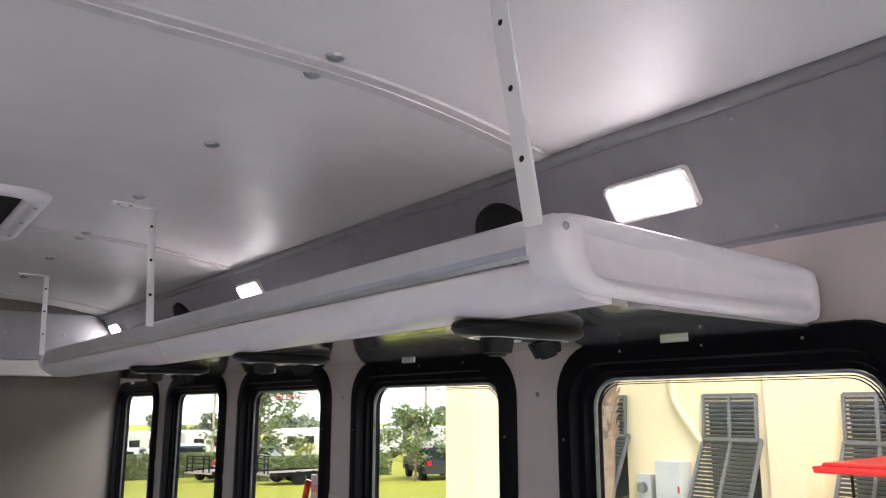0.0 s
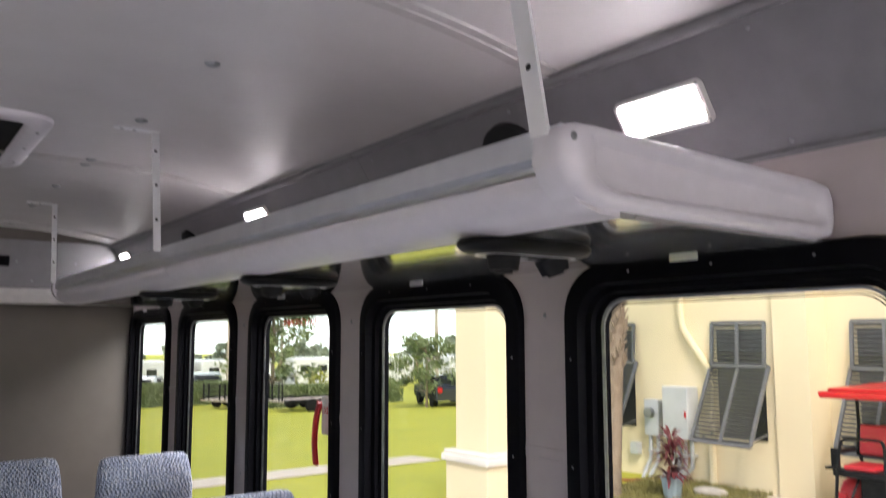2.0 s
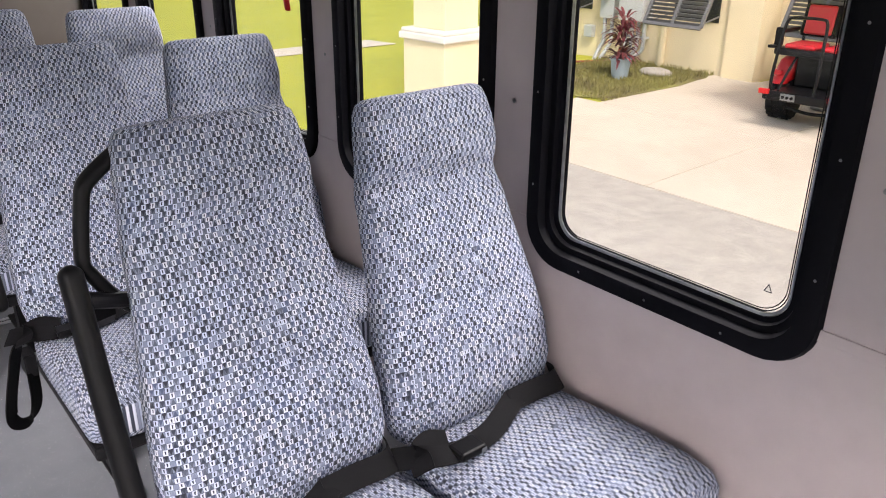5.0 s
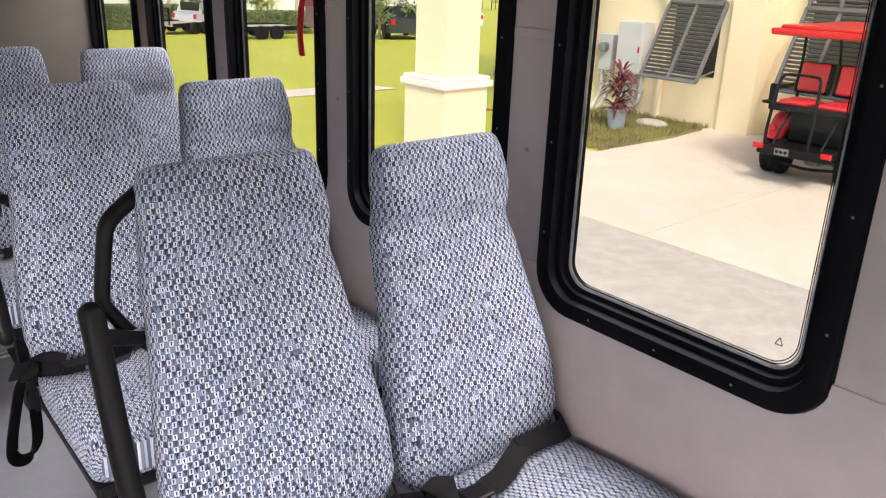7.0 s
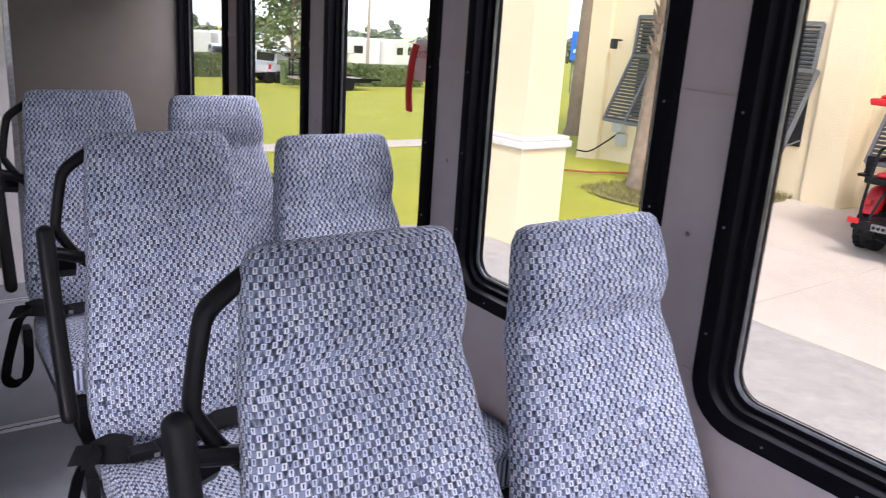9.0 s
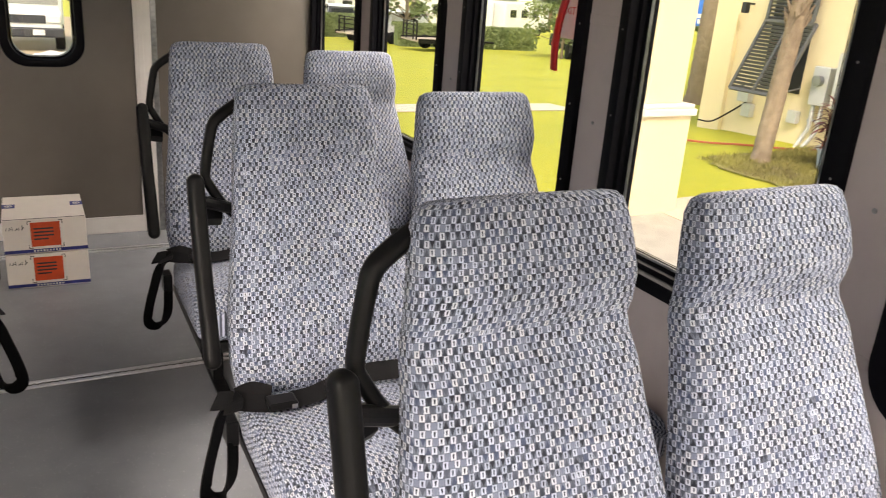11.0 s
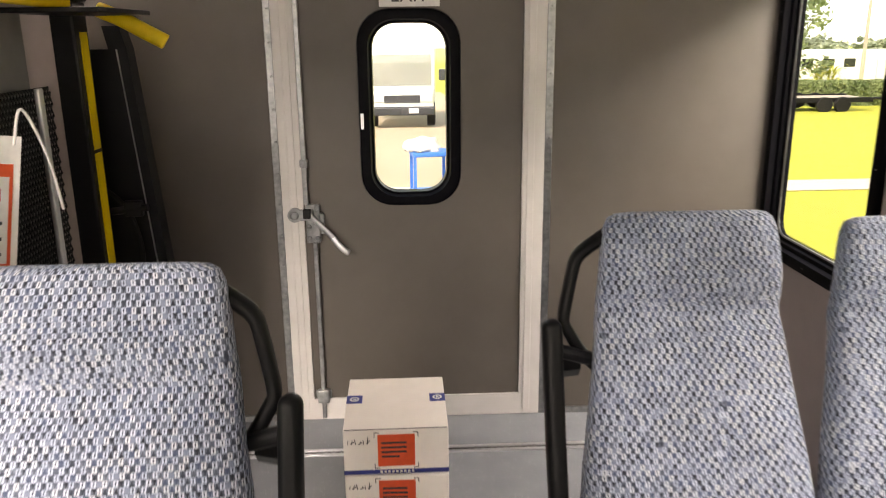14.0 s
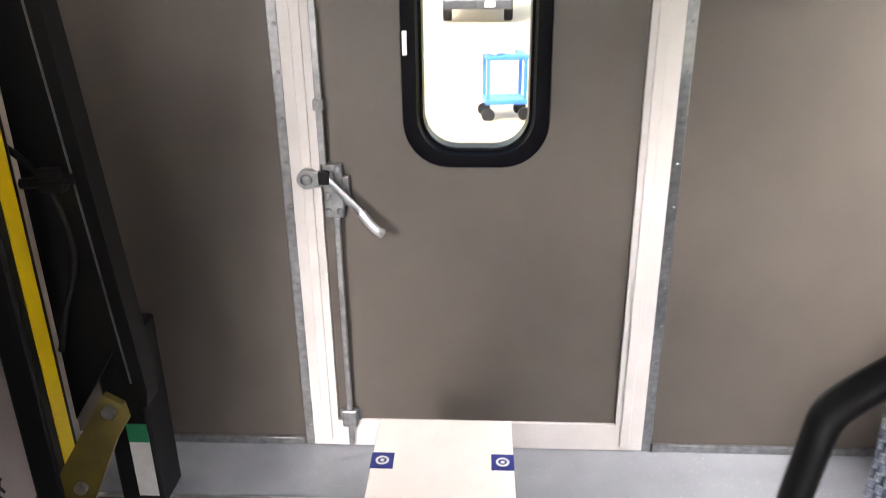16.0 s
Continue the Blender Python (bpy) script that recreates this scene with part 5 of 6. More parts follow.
def shutter(yc, x, group_parent):
    """A louvred shutter in two leaves: the upper upright, the lower swung out at its foot."""
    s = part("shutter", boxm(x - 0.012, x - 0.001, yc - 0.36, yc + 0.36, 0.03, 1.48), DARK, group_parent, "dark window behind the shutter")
    for top, bot, out, half in ((1.60, 1.01, 0.04, 0.405), (1.01, 0.01, 0.50, 0.445)):
        a, b = Vector((x - 0.05, yc, top)), Vector((x - 0.05 - out, yc, bot))
        d = (b - a)
        ln = d.length
        d.normalize()
        m = Matrix(((0, d.x, -d.z, a.x), (1, 0, 0, a.y), (0, d.z, d.x, a.z), (0, 0, 0, 1)))
        bm = bmesh.new()
        for u in (-half, 0.0, half):
            block(bm, u - 0.022, u + 0.022, 0, ln, -0.018, 0.018, m=m)
        for v in (0.0, ln):
            block(bm, -half, half, v - 0.022, v + 0.022, -0.018, 0.018, m=m)
        part("shutter_frame", bm, SHUT, s, "grey shutter frame")
        k = int(ln / 0.058)
        for i in range(k):
            v = 0.045 + (ln - 0.09) * i / (k - 1)
            lm = m @ Matrix.Translation((0, v, 0)) @ pose(0, 0, 0, 52)
            part("slat", boxm(-half + 0.02, half - 0.02, -0.021, 0.021, -0.004, 0.004, m=lm), SHUT, s)
    bm = rodm((x, yc - 0.36, 0.12), (x - 0.52, yc - 0.38, 0.03), 0.012, seg=8)
    rod(bm, (x, yc + 0.36, 0.12), (x - 0.52, yc + 0.38, 0.03), 0.012, seg=8)
    part("stay", bm, SHUT, s)
    return s


shutter(6.46, FX, bld)
shutter(4.69, FX + 0.4, bld)
shutter(8.68, FX, bld)
shutter(2.5, FX + 0.4, bld)
bm = bmesh.new()
tube(bm, smooth_path([(FX - 0.05, 7.38, 2.4), (FX - 0.05, 7.38, 1.65), (FX - 0.05, 7.25, 1.38), (FX - 0.05, 6.98, 1.02), (FX - 0.05, 6.93, 0.85), (FX - 0.05, 6.93, G + 0.05)], 5), 0.045, seg=10)
part("downpipe", bm, STUCCO, bld, "cream downpipe")
bm = rodm((FX - 0.19, 9.45, 1.22), (FX - 0.001, 9.45, 1.22), 0.015, seg=8)
block(bm, FX - 0.22, FX - 0.13, 9.405, 9.495, 1.08, 1.24, bevel=0.01)
part("wall_lamp", bm, DARK, bld, "small dark wall lamp")

eb = thing("electric_cabinet", "grey metal electric cabinet with meter on the stucco wall", "electric cabinet")
part("body", boxm(FX - 0.24, FX - 0.001, 7.17, 7.62, -0.05, 0.69, bevel=0.01), EBOX, eb)
part("door", boxm(FX - 0.256, FX - 0.2405, 7.18, 7.61, -0.04, 0.68, bevel=0.005), EBOX, eb)
part("latch", boxm(FX - 0.27, FX - 0.2565, 7.20, 7.225, 0.26, 0.35), RED, eb, "red latch")
part("meter_box", boxm(FX - 0.14, FX - 0.001, 7.79, 8.05, -0.06, 0.47, bevel=0.01), EBOX, eb)
part("meter", rodm((FX - 0.14, 7.92, 0.28), (FX - 0.22, 7.92, 0.28), 0.075, seg=20), STEEL, eb, "round meter")
for y, lean_y in ((7.24, 0.30), (7.35, 0.26), (7.46, 0.22), (7.57, 0.18), (7.84, 0.10), (7.98, 0.06)):
    bm = bmesh.new()
    tube(bm, smooth_path([(FX - 0.09, y, -0.05), (FX - 0.09, y, -0.38), (FX - 0.10, y + 0.05, -0.50), (FX - 0.22, y + lean_y, gp(FX) - 0.02)], 4), 0.026, seg=8)
    part("conduit", bm, EBOX, eb, "bent grey conduit", 60)
    part("clip", boxm(FX - 0.12, FX - 0.001, y - 0.035, y + 0.035, -0.30, -0.27), EBOX, eb)
part("junction_box", boxm(FX - 0.10, FX - 0.001, 8.22, 8.38, -0.38, -0.20, bevel=0.01), EBOX, eb)
tap = thing("meter_box", "small white meter box with a hanging black cable on the wall", "meter box")
part("body", boxm(FX - 0.13, FX - 0.001, 9.12, 9.34, -0.22, -0.02, bevel=0.012), EBOX, tap)
part("body", boxm(FX - 0.11, FX - 0.001, 9.06, 9.24, -0.44, -0.24, bevel=0.012), EBOX, tap)
bm = bmesh.new()
tube(bm, smooth_path([(FX - 0.06, 9.20, -0.22), (FX - 0.10, 9.45, -0.42), (FX - 0.15, 9.75, -0.62), (FX - 0.2, 10.0, gp(FX) + 0.03)], 5), 0.012, seg=6)
part("cable", bm, RUBBER, tap, "black cable", 60)
hose = thing("garden_hose", "red-brown hose lying across the lawn by the wall", "hose")
bm = bmesh.new()
tube(bm, smooth_path([(8.05, 8.95, gp(8.05) + 0.02), (8.4, 8.55, gp(8.4) + 0.02), (8.8, 8.3, gp(8.8) + 0.02), (9.2, 7.95, gp(9.2) + 0.02), (9.55, 7.7, gp(9.5) + 0.03), (9.62, 7.6, -0.45)], 6), 0.016, seg=6)
part("pipe", bm, mat("red_brown_rubber", (0.36, 0.08, 0.04), 0.55, scale=20), hose, smooth=60)


def leafy(bm, at, length, width, way, droop, n=4):
    """One strap leaf that bends over."""
    at, way = Vector(at), Vector(way).normalized()
    side = way.cross(Vector((0, 0, 1)))
    side = side.normalized() if side.length > 0.01 else Vector((1, 0, 0))
    prev = None
    for k in range(n + 1):
        t = k / n
        p = at + way * length * t - Vector((0, 0, droop * length * t * t))
        w = width * (0.35 + 1.3 * t) * (1 - t) ** 0.7 + 0.001
        row = (bm.verts.new(p - side * w), bm.verts.new(p + side * w))
        if prev:
            bm.faces.new((prev[0], prev[1], row[1], row[0]))
        prev = row


pp = thing("potted_plant", "burgundy-leaved plant in a blue-grey pot on the grass", "potted plant")
PX, PY, GP = 8.63, 6.80, gp(8.63)
bm = bmesh.new()
rings = [[Vector((PX + r * math.cos(a), PY + r * math.sin(a), GP + z)) for a in [2 * math.pi * k / 20 for k in range(20)]] for r, z in ((0.10, 0), (0.105, 0.01), (0.135, 0.26), (0.15, 0.27), (0.15, 0.30), (0.13, 0.30), (0.125, 0.25))]
bm.free()
part("pot", lofted(rings), POT, pp, "blue-grey plastic pot", 40)
bm = bmesh.new()
rnd = random.Random(5)
for k in range(150):
    a, e = rnd.uniform(0, 6.28), rnd.uniform(0.15, 1.3)
    h = rnd.uniform(0.28, 0.85)
    leafy(bm, (PX + 0.05 * math.cos(a), PY + 0.05 * math.sin(a), GP + h), rnd.uniform(0.20, 0.36), 0.030, (math.cos(a), math.sin(a), math.tan(e) * 0.6), rnd.uniform(0.2, 0.7))
part("leaves", bm, LEAFR, pp, "long burgundy leaves")
part("stem", rodm((PX, PY, GP + 0.2), (PX, PY, GP + 0.85), 0.012, seg=8), BARK, pp)

st = thing("stone", "flat pale stone on the grass by the wall", "stone")
bm = bmesh.new()
bmesh.ops.create_icosphere(bm, subdivisions=2, radius=0.35)
for v in bm.verts:
    v.co = Vector((v.co.x * 0.6, v.co.y * 0.7, v.co.z * 0.18)) * (1 + 0.2 * noise.noise(v.co * 3)) + Vector((9.20, 6.62, gp(9.2) + 0.05))
part("rock", bm, CONC2, st, smooth=60)

# worn strip of grass between the slabs and the wall
rnd = random.Random(7)
bed = thing("grass_bed", "patchy dry grass bed along the building wall", "grass", kind="stuff")
edge_pts = []
for k in range(40):
    a = 2 * math.pi * k / 40
    edge_pts.append((8.75 + math.copysign(abs(math.cos(a)) ** 0.5, math.cos(a)) * 1.35 + rnd.uniform(-0.08, 0.08), 6.95 + math.copysign(abs(math.sin(a)) ** 0.5, math.sin(a)) * 0.95 + rnd.uniform(-0.08, 0.08), gp(8.75) + 0.055))
bm = plate([(x, y, gp(x) + 0.016) for x, y, z in edge_pts], thick=0.006)
part("soil", bm, DRYG, bed)
bm = bmesh.new()
for _ in range(5200):
    p = Vector((rnd.uniform(7.45, 9.74), rnd.uniform(6.05, 7.85), 0))
    p.z = gp(p.x) + 0.015
    d = Vector((rnd.uniform(-0.05, 0.05), rnd.uniform(-0.05, 0.05), rnd.uniform(0.03, 0.10)))
    w = Vector((rnd.uniform(-1, 1), rnd.uniform(-1, 1), 0)).normalized() * 0.007
    bm.faces.new([bm.verts.new(q) for q in (p - w, p + w, p + d)])
part("blades", bm, DRYG, bed)

# porch column
col = thing("porch_column", "square cream stucco column with a pale cap band on its wider base", "column")
cm = pose(5.22, 6.39, 0, 0, 0, 4)
part("base", boxm(-0.308, 0.308, -0.308, 0.308, G, 0.175, bevel=0.01, m=cm), STUCCO, col)
part("cap", boxm(-0.345, 0.345, -0.345, 0.345, 0.175, 0.245, bevel=0.012, m=cm), TRIMW, col, "pale cap band")
part("cap", boxm(-0.325, 0.325, -0.325, 0.325, 0.245, 0.285, bevel=0.012, m=cm), TRIMW, col, "pale cap band")
part("shaft", boxm(-0.235, 0.235, -0.235, 0.235, 0.285, 4.2, bevel=0.01, m=cm), STUCCO, col)


# ---------------------------------------------------------------- trees and hedges
def leaf_cloud(bm, centre, size, count, leaf, rnd):
    """Many small leaf blades round a centre, thinner towards the outside."""
    for _ in range(count):
        while True:
            p = Vector((rnd.uniform(-1, 1), rnd.uniform(-1, 1), rnd.uniform(-1, 1)))
            if p.length < 1:
                break
        p = p * (0.55 + 0.45 * rnd.random())
        c = Vector(centre) + Vector((p.x * size[0], p.y * size[1], p.z * size[2]))
        a, b = Vector((rnd.uniform(-1, 1), rnd.uniform(-1, 1), rnd.uniform(-0.6, 0.6))), Vector((rnd.uniform(-1, 1), rnd.uniform(-1, 1), rnd.uniform(-1, 1)))
        a = a.normalized() * leaf
        b = b.normalized() * leaf * 0.6
        bm.faces.new([bm.verts.new(c + q) for q in (-a, b, a, -b)])


def tree(x, y, h, r, leaf, mat_, seed, label, pine=False, count=26):
    rnd = random.Random(seed)
    G = gz(y)
    t = thing("tree", label, "tree", group="trees")
    th = h * (0.55 if pine else 0.3)
    bm = rodm((x, y, G), (x, y, G + h * 0.85), h * 0.022, h * 0.006, seg=8)
    blobs = []
    for k in range(count):
        a = rnd.uniform(0, 6.28)
        f = rnd.random()
        z = th + (h - th) * f
        rr = r * (0.4 + 0.6 * math.sin(math.pi * min(1, 0.25 + 0.75 * f))) * rnd.uniform(0.25, 1.0)
        if pine:
            rr *= 0.75
        p = Vector((x + rr * math.cos(a), y + rr * math.sin(a), G + z))
        blobs.append(p)
        rod(bm, (x, y, G + max(th * 0.7, z - rr * 0.7)), p, h * 0.006, h * 0.002, seg=5)
    part("trunk", bm, BARK, t)
    bm = bmesh.new()
    for p in blobs:
        s = r * rnd.uniform(0.22, 0.42)
        leaf_cloud(bm, p, (s, s, s * 0.7), 75, leaf, rnd)
    part("crown", bm, mat_, t)
    return t


tree(16.6, 37.5, 5.6, 2.6, 0.15, LEAF, 1, "broad green oak on the lawn edge", count=40)
tree(20.0, 28.8, 3.0, 1.7, 0.09, LEAF, 2, "low bushy green tree beside parked cars", count=40)
rnd = random.Random(11)
for k in range(26):
    x = 14 + k * 3.2 + rnd.uniform(-1, 1)
    yy = 84 + rnd.uniform(-6, 6)
    tree(x, yy, rnd.uniform(3.4, 5.4), rnd.uniform(1.5, 2.2), 0.26, LEAF_HAZED, 20 + k, "tall thin pine in the far row of trees", pine=True, count=16)
for k in range(12):
    x = 8 + k * 7.5
    tree(x, 92 + rnd.uniform(-4, 4), rnd.uniform(3.2, 4.2), 3.6, 0.34, LEAF_HAZED, 60 + k, "broad tree in the far row of trees", count=18)


def hedge(x0, x1, y0, y1, h, seed, ry=0.0):
    rnd = random.Random(seed)
    G = gz((y0 + y1) / 2)
    hd = thing("hedge", "clipped dark green hedge along the lawn", "hedge", group="hedges", place=pose((x0 + x1) / 2, (y0 + y1) / 2, 0, 0, 0, ry))
    lx, ly = (x1 - x0) / 2, (y1 - y0) / 2
    bm = boxm(-lx + 0.12, lx - 0.12, -ly + 0.12, ly - 0.12, G, G + h - 0.12)
    for _ in range(int(1500 * (lx * h + lx * ly))):
        f = rnd.random()
        px = rnd.uniform(-lx, lx)
        if f < 0.6:
            p = Vector((px, -ly + rnd.uniform(-0.05, 0.1), G + rnd.uniform(0, h)))
        else:
            p = Vector((px, rnd.uniform(-ly, ly), G + h + rnd.uniform(-0.1, 0.06)))
        a = Vector((rnd.uniform(-1, 1), rnd.uniform(-1, 1), rnd.uniform(-1, 1))).normalized() * 0.075
        b = Vector((rnd.uniform(-1, 1), rnd.uniform(-1, 1), rnd.uniform(-1, 1))).normalized() * 0.05
        bm.faces.new([bm.verts.new(p + q) for q in (-a, b, a, -b)])
    part("foliage", bm, LEAF, hd)


hedge(9.5, 17.5, 43.0, 44.2, 1.2, 4, 0)
hedge(15.2, 22.5, 34.8, 35.9, 1.0, 5, -6)

# palm trunk by the building, and a yellow-green palm far off
for x, y, tx, ty, h, r in ((8.22, 7.47, 8.30, 7.41, 3.6, 0.10), (13.3, 13.9, 13.3, 13.85, 6.5, 0.20)):
    pt = thing("palm", "palm with a leaning grey-brown trunk", "palm", group="palms")
    bm = bmesh.new()
    rings = []
    for k in range(40):
        f = k / 39
        q = r * (1.18 - 0.25 * f) * (1.0 + 0.05 * (k % 2)) * (1.3 if k == 0 else 1)
        c = Vector((x + (tx - x) * f * h / 1.94, y + (ty - y) * f * h / 1.94, (gp(x) if x < 10 else gz(y)) + h * f))
        rings.append([c + Vector((q * math.cos(a), q * math.sin(a), 0)) for a in [2 * math.pi * j / 14 for j in range(14)]])
    bm.free()
    part("trunk", lofted(rings), BARK, pt, smooth=50)
    bm = bmesh.new()
    for k in range(150):                      # old frond stubs crossing over the upper trunk
        f = 0.47 + 0.53 * k / 149
        a = k * 2.4
        c = Vector((x + (tx - x) * f * h / 1.94, y + (ty - y) * f * h / 1.94, (gp(x) if x < 10 else gz(y)) + h * f))
        d = Vector((math.cos(a), math.sin(a), 0))
        rod(bm, c + d * r * 0.75 - Vector((0, 0, 0.05)), c + d * r * 1.35 + Vector((0.10 * d.y * (1 if k % 2 else -1), -0.10 * d.x * (1 if k % 2 else -1), 0.12)), 0.024, 0.010, seg=5)
    part("frond_stubs", bm, BARK, pt, "pale cut frond stubs")
    bm = bmesh.new()
    top = rings[-1][0]
    for k in range(60):
        a = rnd.uniform(0, 6.28)
        leafy(bm, top + Vector((0, 0, -0.1)), rnd.uniform(0.9, 1.5), 0.05, (math.cos(a), math.sin(a), rnd.uniform(0.2, 1.0)), rnd.uniform(0.5, 0.9))
    part("fronds", bm, LEAF, pt)
yp = thing("palm", "low yellow-green palm clump behind the hedge", "palm", group="palms")
bm = bmesh.new()
for k in range(110):
    a = rnd.uniform(0, 6.28)
    leafy(bm, (22.3 + rnd.uniform(-0.6, 0.6), 44.0, gz(44) + rnd.uniform(0.5, 1.4)), rnd.uniform(1.0, 2.0), 0.07, (math.cos(a), math.sin(a), rnd.uniform(0.5, 1.6)), rnd.uniform(0.4, 0.8))
part("fronds", bm, LEAFY, yp)
for x, y in ((33.5, 47), (22.8, 60), (29.0, 52), (30.0, 66)):
    up = thing("utility_pole", "tall plain wooden utility pole", "pole", group="utility poles")
    part("pole", rodm((x, y, gz(y)), (x, y, gz(y) + 6.2), 0.14, 0.10, seg=8), WOODP, up)


# ---------------------------------------------------------------- vehicles
def wheel(parent, x, y, z, r, w, m):
    bm = bmesh.new()
    rings = []
    for s, d in ((0.6, -0.5), (0.93, -0.5), (1.0, -0.36), (1.0, 0.36), (0.93, 0.5), (0.6, 0.5)):
        rings.append([m @ Vector((x + r * s * math.cos(a), y + d * w, z + r * s * math.sin(a))) for a in [2 * math.pi * k / 24 for k in range(24)]])
    bm.free()
    wh = part("wheel", lofted(rings), RUBBER, parent, "black tyre", 40)
    part("rim", rodm(m @ Vector((x, y - w * 0.42, z)), m @ Vector((x, y + w * 0.42, z)), r * 0.6, seg=20), STEEL, wh, "steel rim")
    return wh


def car(x, y, turn, paint, label, length=4.5, h=1.6, suv=True):
    c = thing("car", label, "car", group="parked cars")
    m = pose(x, y, gz(y), 0, 0, turn)
    L, W = length / 2, 0.9
    prof = [(-L, 0.35), (-L, 0.85), (-L + 0.15, 0.98), (-L + 0.35, 1.0), (-L + (0.5 if suv else 1.0), h - 0.05), (-L + 1.0, h), (L - 2.1, h), (L - 1.35, 1.02), (L - 0.15, 0.88), (L, 0.7), (L, 0.35)]
    bm = bmesh.new()
    R = []
    for yy, s in ((-W, 0.97), (-W * 0.97, 1.0), (W * 0.97, 1.0), (W, 0.97)):
        R.append([bm.verts.new(m @ Vector((px * s, yy * (0.84 if pz > 1.2 else 1), pz))) for px, pz in prof])
    for a, b in zip(R, R[1:]):
        for k in range(len(prof)):
            k2 = (k + 1) % len(prof)
            bm.faces.new((a[k], a[k2], b[k2], b[k]))
    bm.faces.new(R[0])
    bm.faces.new(R[-1][::-1])
    bmesh.ops.recalc_face_normals(bm, faces=bm.faces[:])
    part("body", bm, paint, c, smooth=40)
    for s in (-1, 1):
        part("side_window", plate([m @ Vector((px, s * (W * 0.905), pz)) for px, pz in ((-L + 0.75, 1.06), (L - 1.55, 1.06), (L - 2.15, h - 0.1), (-L + 1.0, h - 0.1))], thick=0.06, axis=(0, 0, 0.1)), VGLASS, c)
        part("tail_light", boxm(-L - 0.012, -L + 0.05, s * 0.75 - 0.1, s * 0.75 + 0.1, 0.7, 0.92, m=m), RED, c, "red tail light")
        for wx in (-L + 0.85, L - 0.85):
            wheel(c, wx, s * 0.80, 0.33, 0.33, 0.22, m)
    part("rear_window", boxm(-L + 0.36, -L + 0.42, -0.62, 0.62, 1.06, h - 0.14, m=m), VGLASS, c)
    part("windscreen", plate([m @ Vector((px, yy, pz)) for px, yy, pz in ((L - 1.38, -0.7, 1.05), (L - 1.38, 0.7, 1.05), (L - 2.03, 0.62, h - 0.05), (L - 2.03, -0.62, h - 0.05))], thick=0.02, axis=m.to_3x3() @ Vector((1, 0, 0.6))), VGLASS, c)
    return c


car(21.5, 29.6, 70, VAND, "dark parked car beyond the lawn", 4.1, 1.4, False)
car(24.0, 30.0, 70, VANW, "silver parked car beyond the lawn")
car(17.5, 39.5, 20, VANW, "white parked car behind the hedge")
car(14.6, 52.0, 60, VANW, "pale parked car beyond the lawn")
car(16.8, 48.0, 75, VAND, "dark pickup parked beyond the hedge", 5.2, 1.75)
car(20.5, 45.0, 60, VAND, "dark car parked in the far yard")
car(30.5, 36.0, 65, VANW, "white car parked in the far yard")


def motorhome(x, y, turn, length):
    c = thing("motorhome", "white motorhome parked in the far yard", "motorhome", group="motorhomes")
    m = pose(x, y, gz(y), 0, 0, turn)
    part("body", boxm(-length / 2, length / 2, -1.2, 1.2, 0.5, 2.7, bevel=0.15, m=m), VANW, c)
    part("skirt", boxm(-length / 2 + 0.1, length / 2 - 0.1, -1.15, 1.15, 0.3, 0.5, m=m), VAND, c)
    for k in range(int(length / 1.6)):
        part("window", boxm(-length / 2 + 0.6 + k * 1.5, -length / 2 + 1.4 + k * 1.5, -1.22, -1.201, 1.5, 2.1, bevel=0.02, m=m), VGLASS, c)
    for wx in (-length / 2 + 1.6, length / 2 - 1.2):
        for s in (-1, 1):
            wheel(c, wx, s * 1.0, 0.38, 0.38, 0.25, m)


for k, (x, y, t_) in enumerate(((17.5, 62, 10), (24.0, 62, 0), (31.0, 60, -5), (37.0, 60, 20), (44.0, 60, 80), (11.0, 62, 80), (52, 62, 10))):
    motorhome(x, y, t_, 6.0)


def trailer(x, y, turn):
    t = thing("flat_trailer", "low black flatbed trailer on the lawn", "trailer", group="trailers")
    m = pose(x, y, gz(y), 0, 0, turn)
    part("deck", boxm(-1.6, 1.6, -0.9, 0.9, 0.42, 0.50, bevel=0.01, m=m), WOODP, t, "plank deck")
    part("side_rail", boxm(-1.6, 1.6, -0.95, -0.9, 0.38, 0.56, m=m), PAINT, t)
    part("side_rail", boxm(-1.6, 1.6, 0.9, 0.95, 0.38, 0.56, m=m), PAINT, t)
    bm = bmesh.new()
    for u in (-0.7, -0.35, 0.35, 0.7):
        block(bm, -1.62, -1.57, u - 0.03, u + 0.03, 0.5, 1.25, m=m)
    for z in (0.7, 0.9, 1.1, 1.22):
        block(bm, -1.63, -1.58, -0.75, 0.75, z - 0.02, z + 0.02, m=m)
    part("ramp", bm, PAINT, t, "raised ramp")
    part("tongue", rodm(m @ Vector((1.6, 0, 0.45)), m @ Vector((2.6, 0, 0.42)), 0.05, seg=8), PAINT, t)
    for s in (-1, 1):
        for wx in (-0.35, 0.35):
            wheel(t, wx, s * 1.05, 0.30, 0.30, 0.2, m)


trailer(15.0, 38.0, 25)
trailer(16.0, 32.2, 0)

# golf cart, seen from behind
gc = thing("golf_cart", "red and black golf cart with rear-facing red seats", "golf cart")
m = pose(8.27, 3.86, gp(8.2) + 0.012, 0, 0, 4)


def bar(name, pts, r, label="", material=None, n=5):
    bm = bmesh.new()
    tube(bm, smooth_path([m @ Vector(p) for p in pts], n), r, seg=8)
    return part(name, bm, material or PAINT, gc, label, 60)


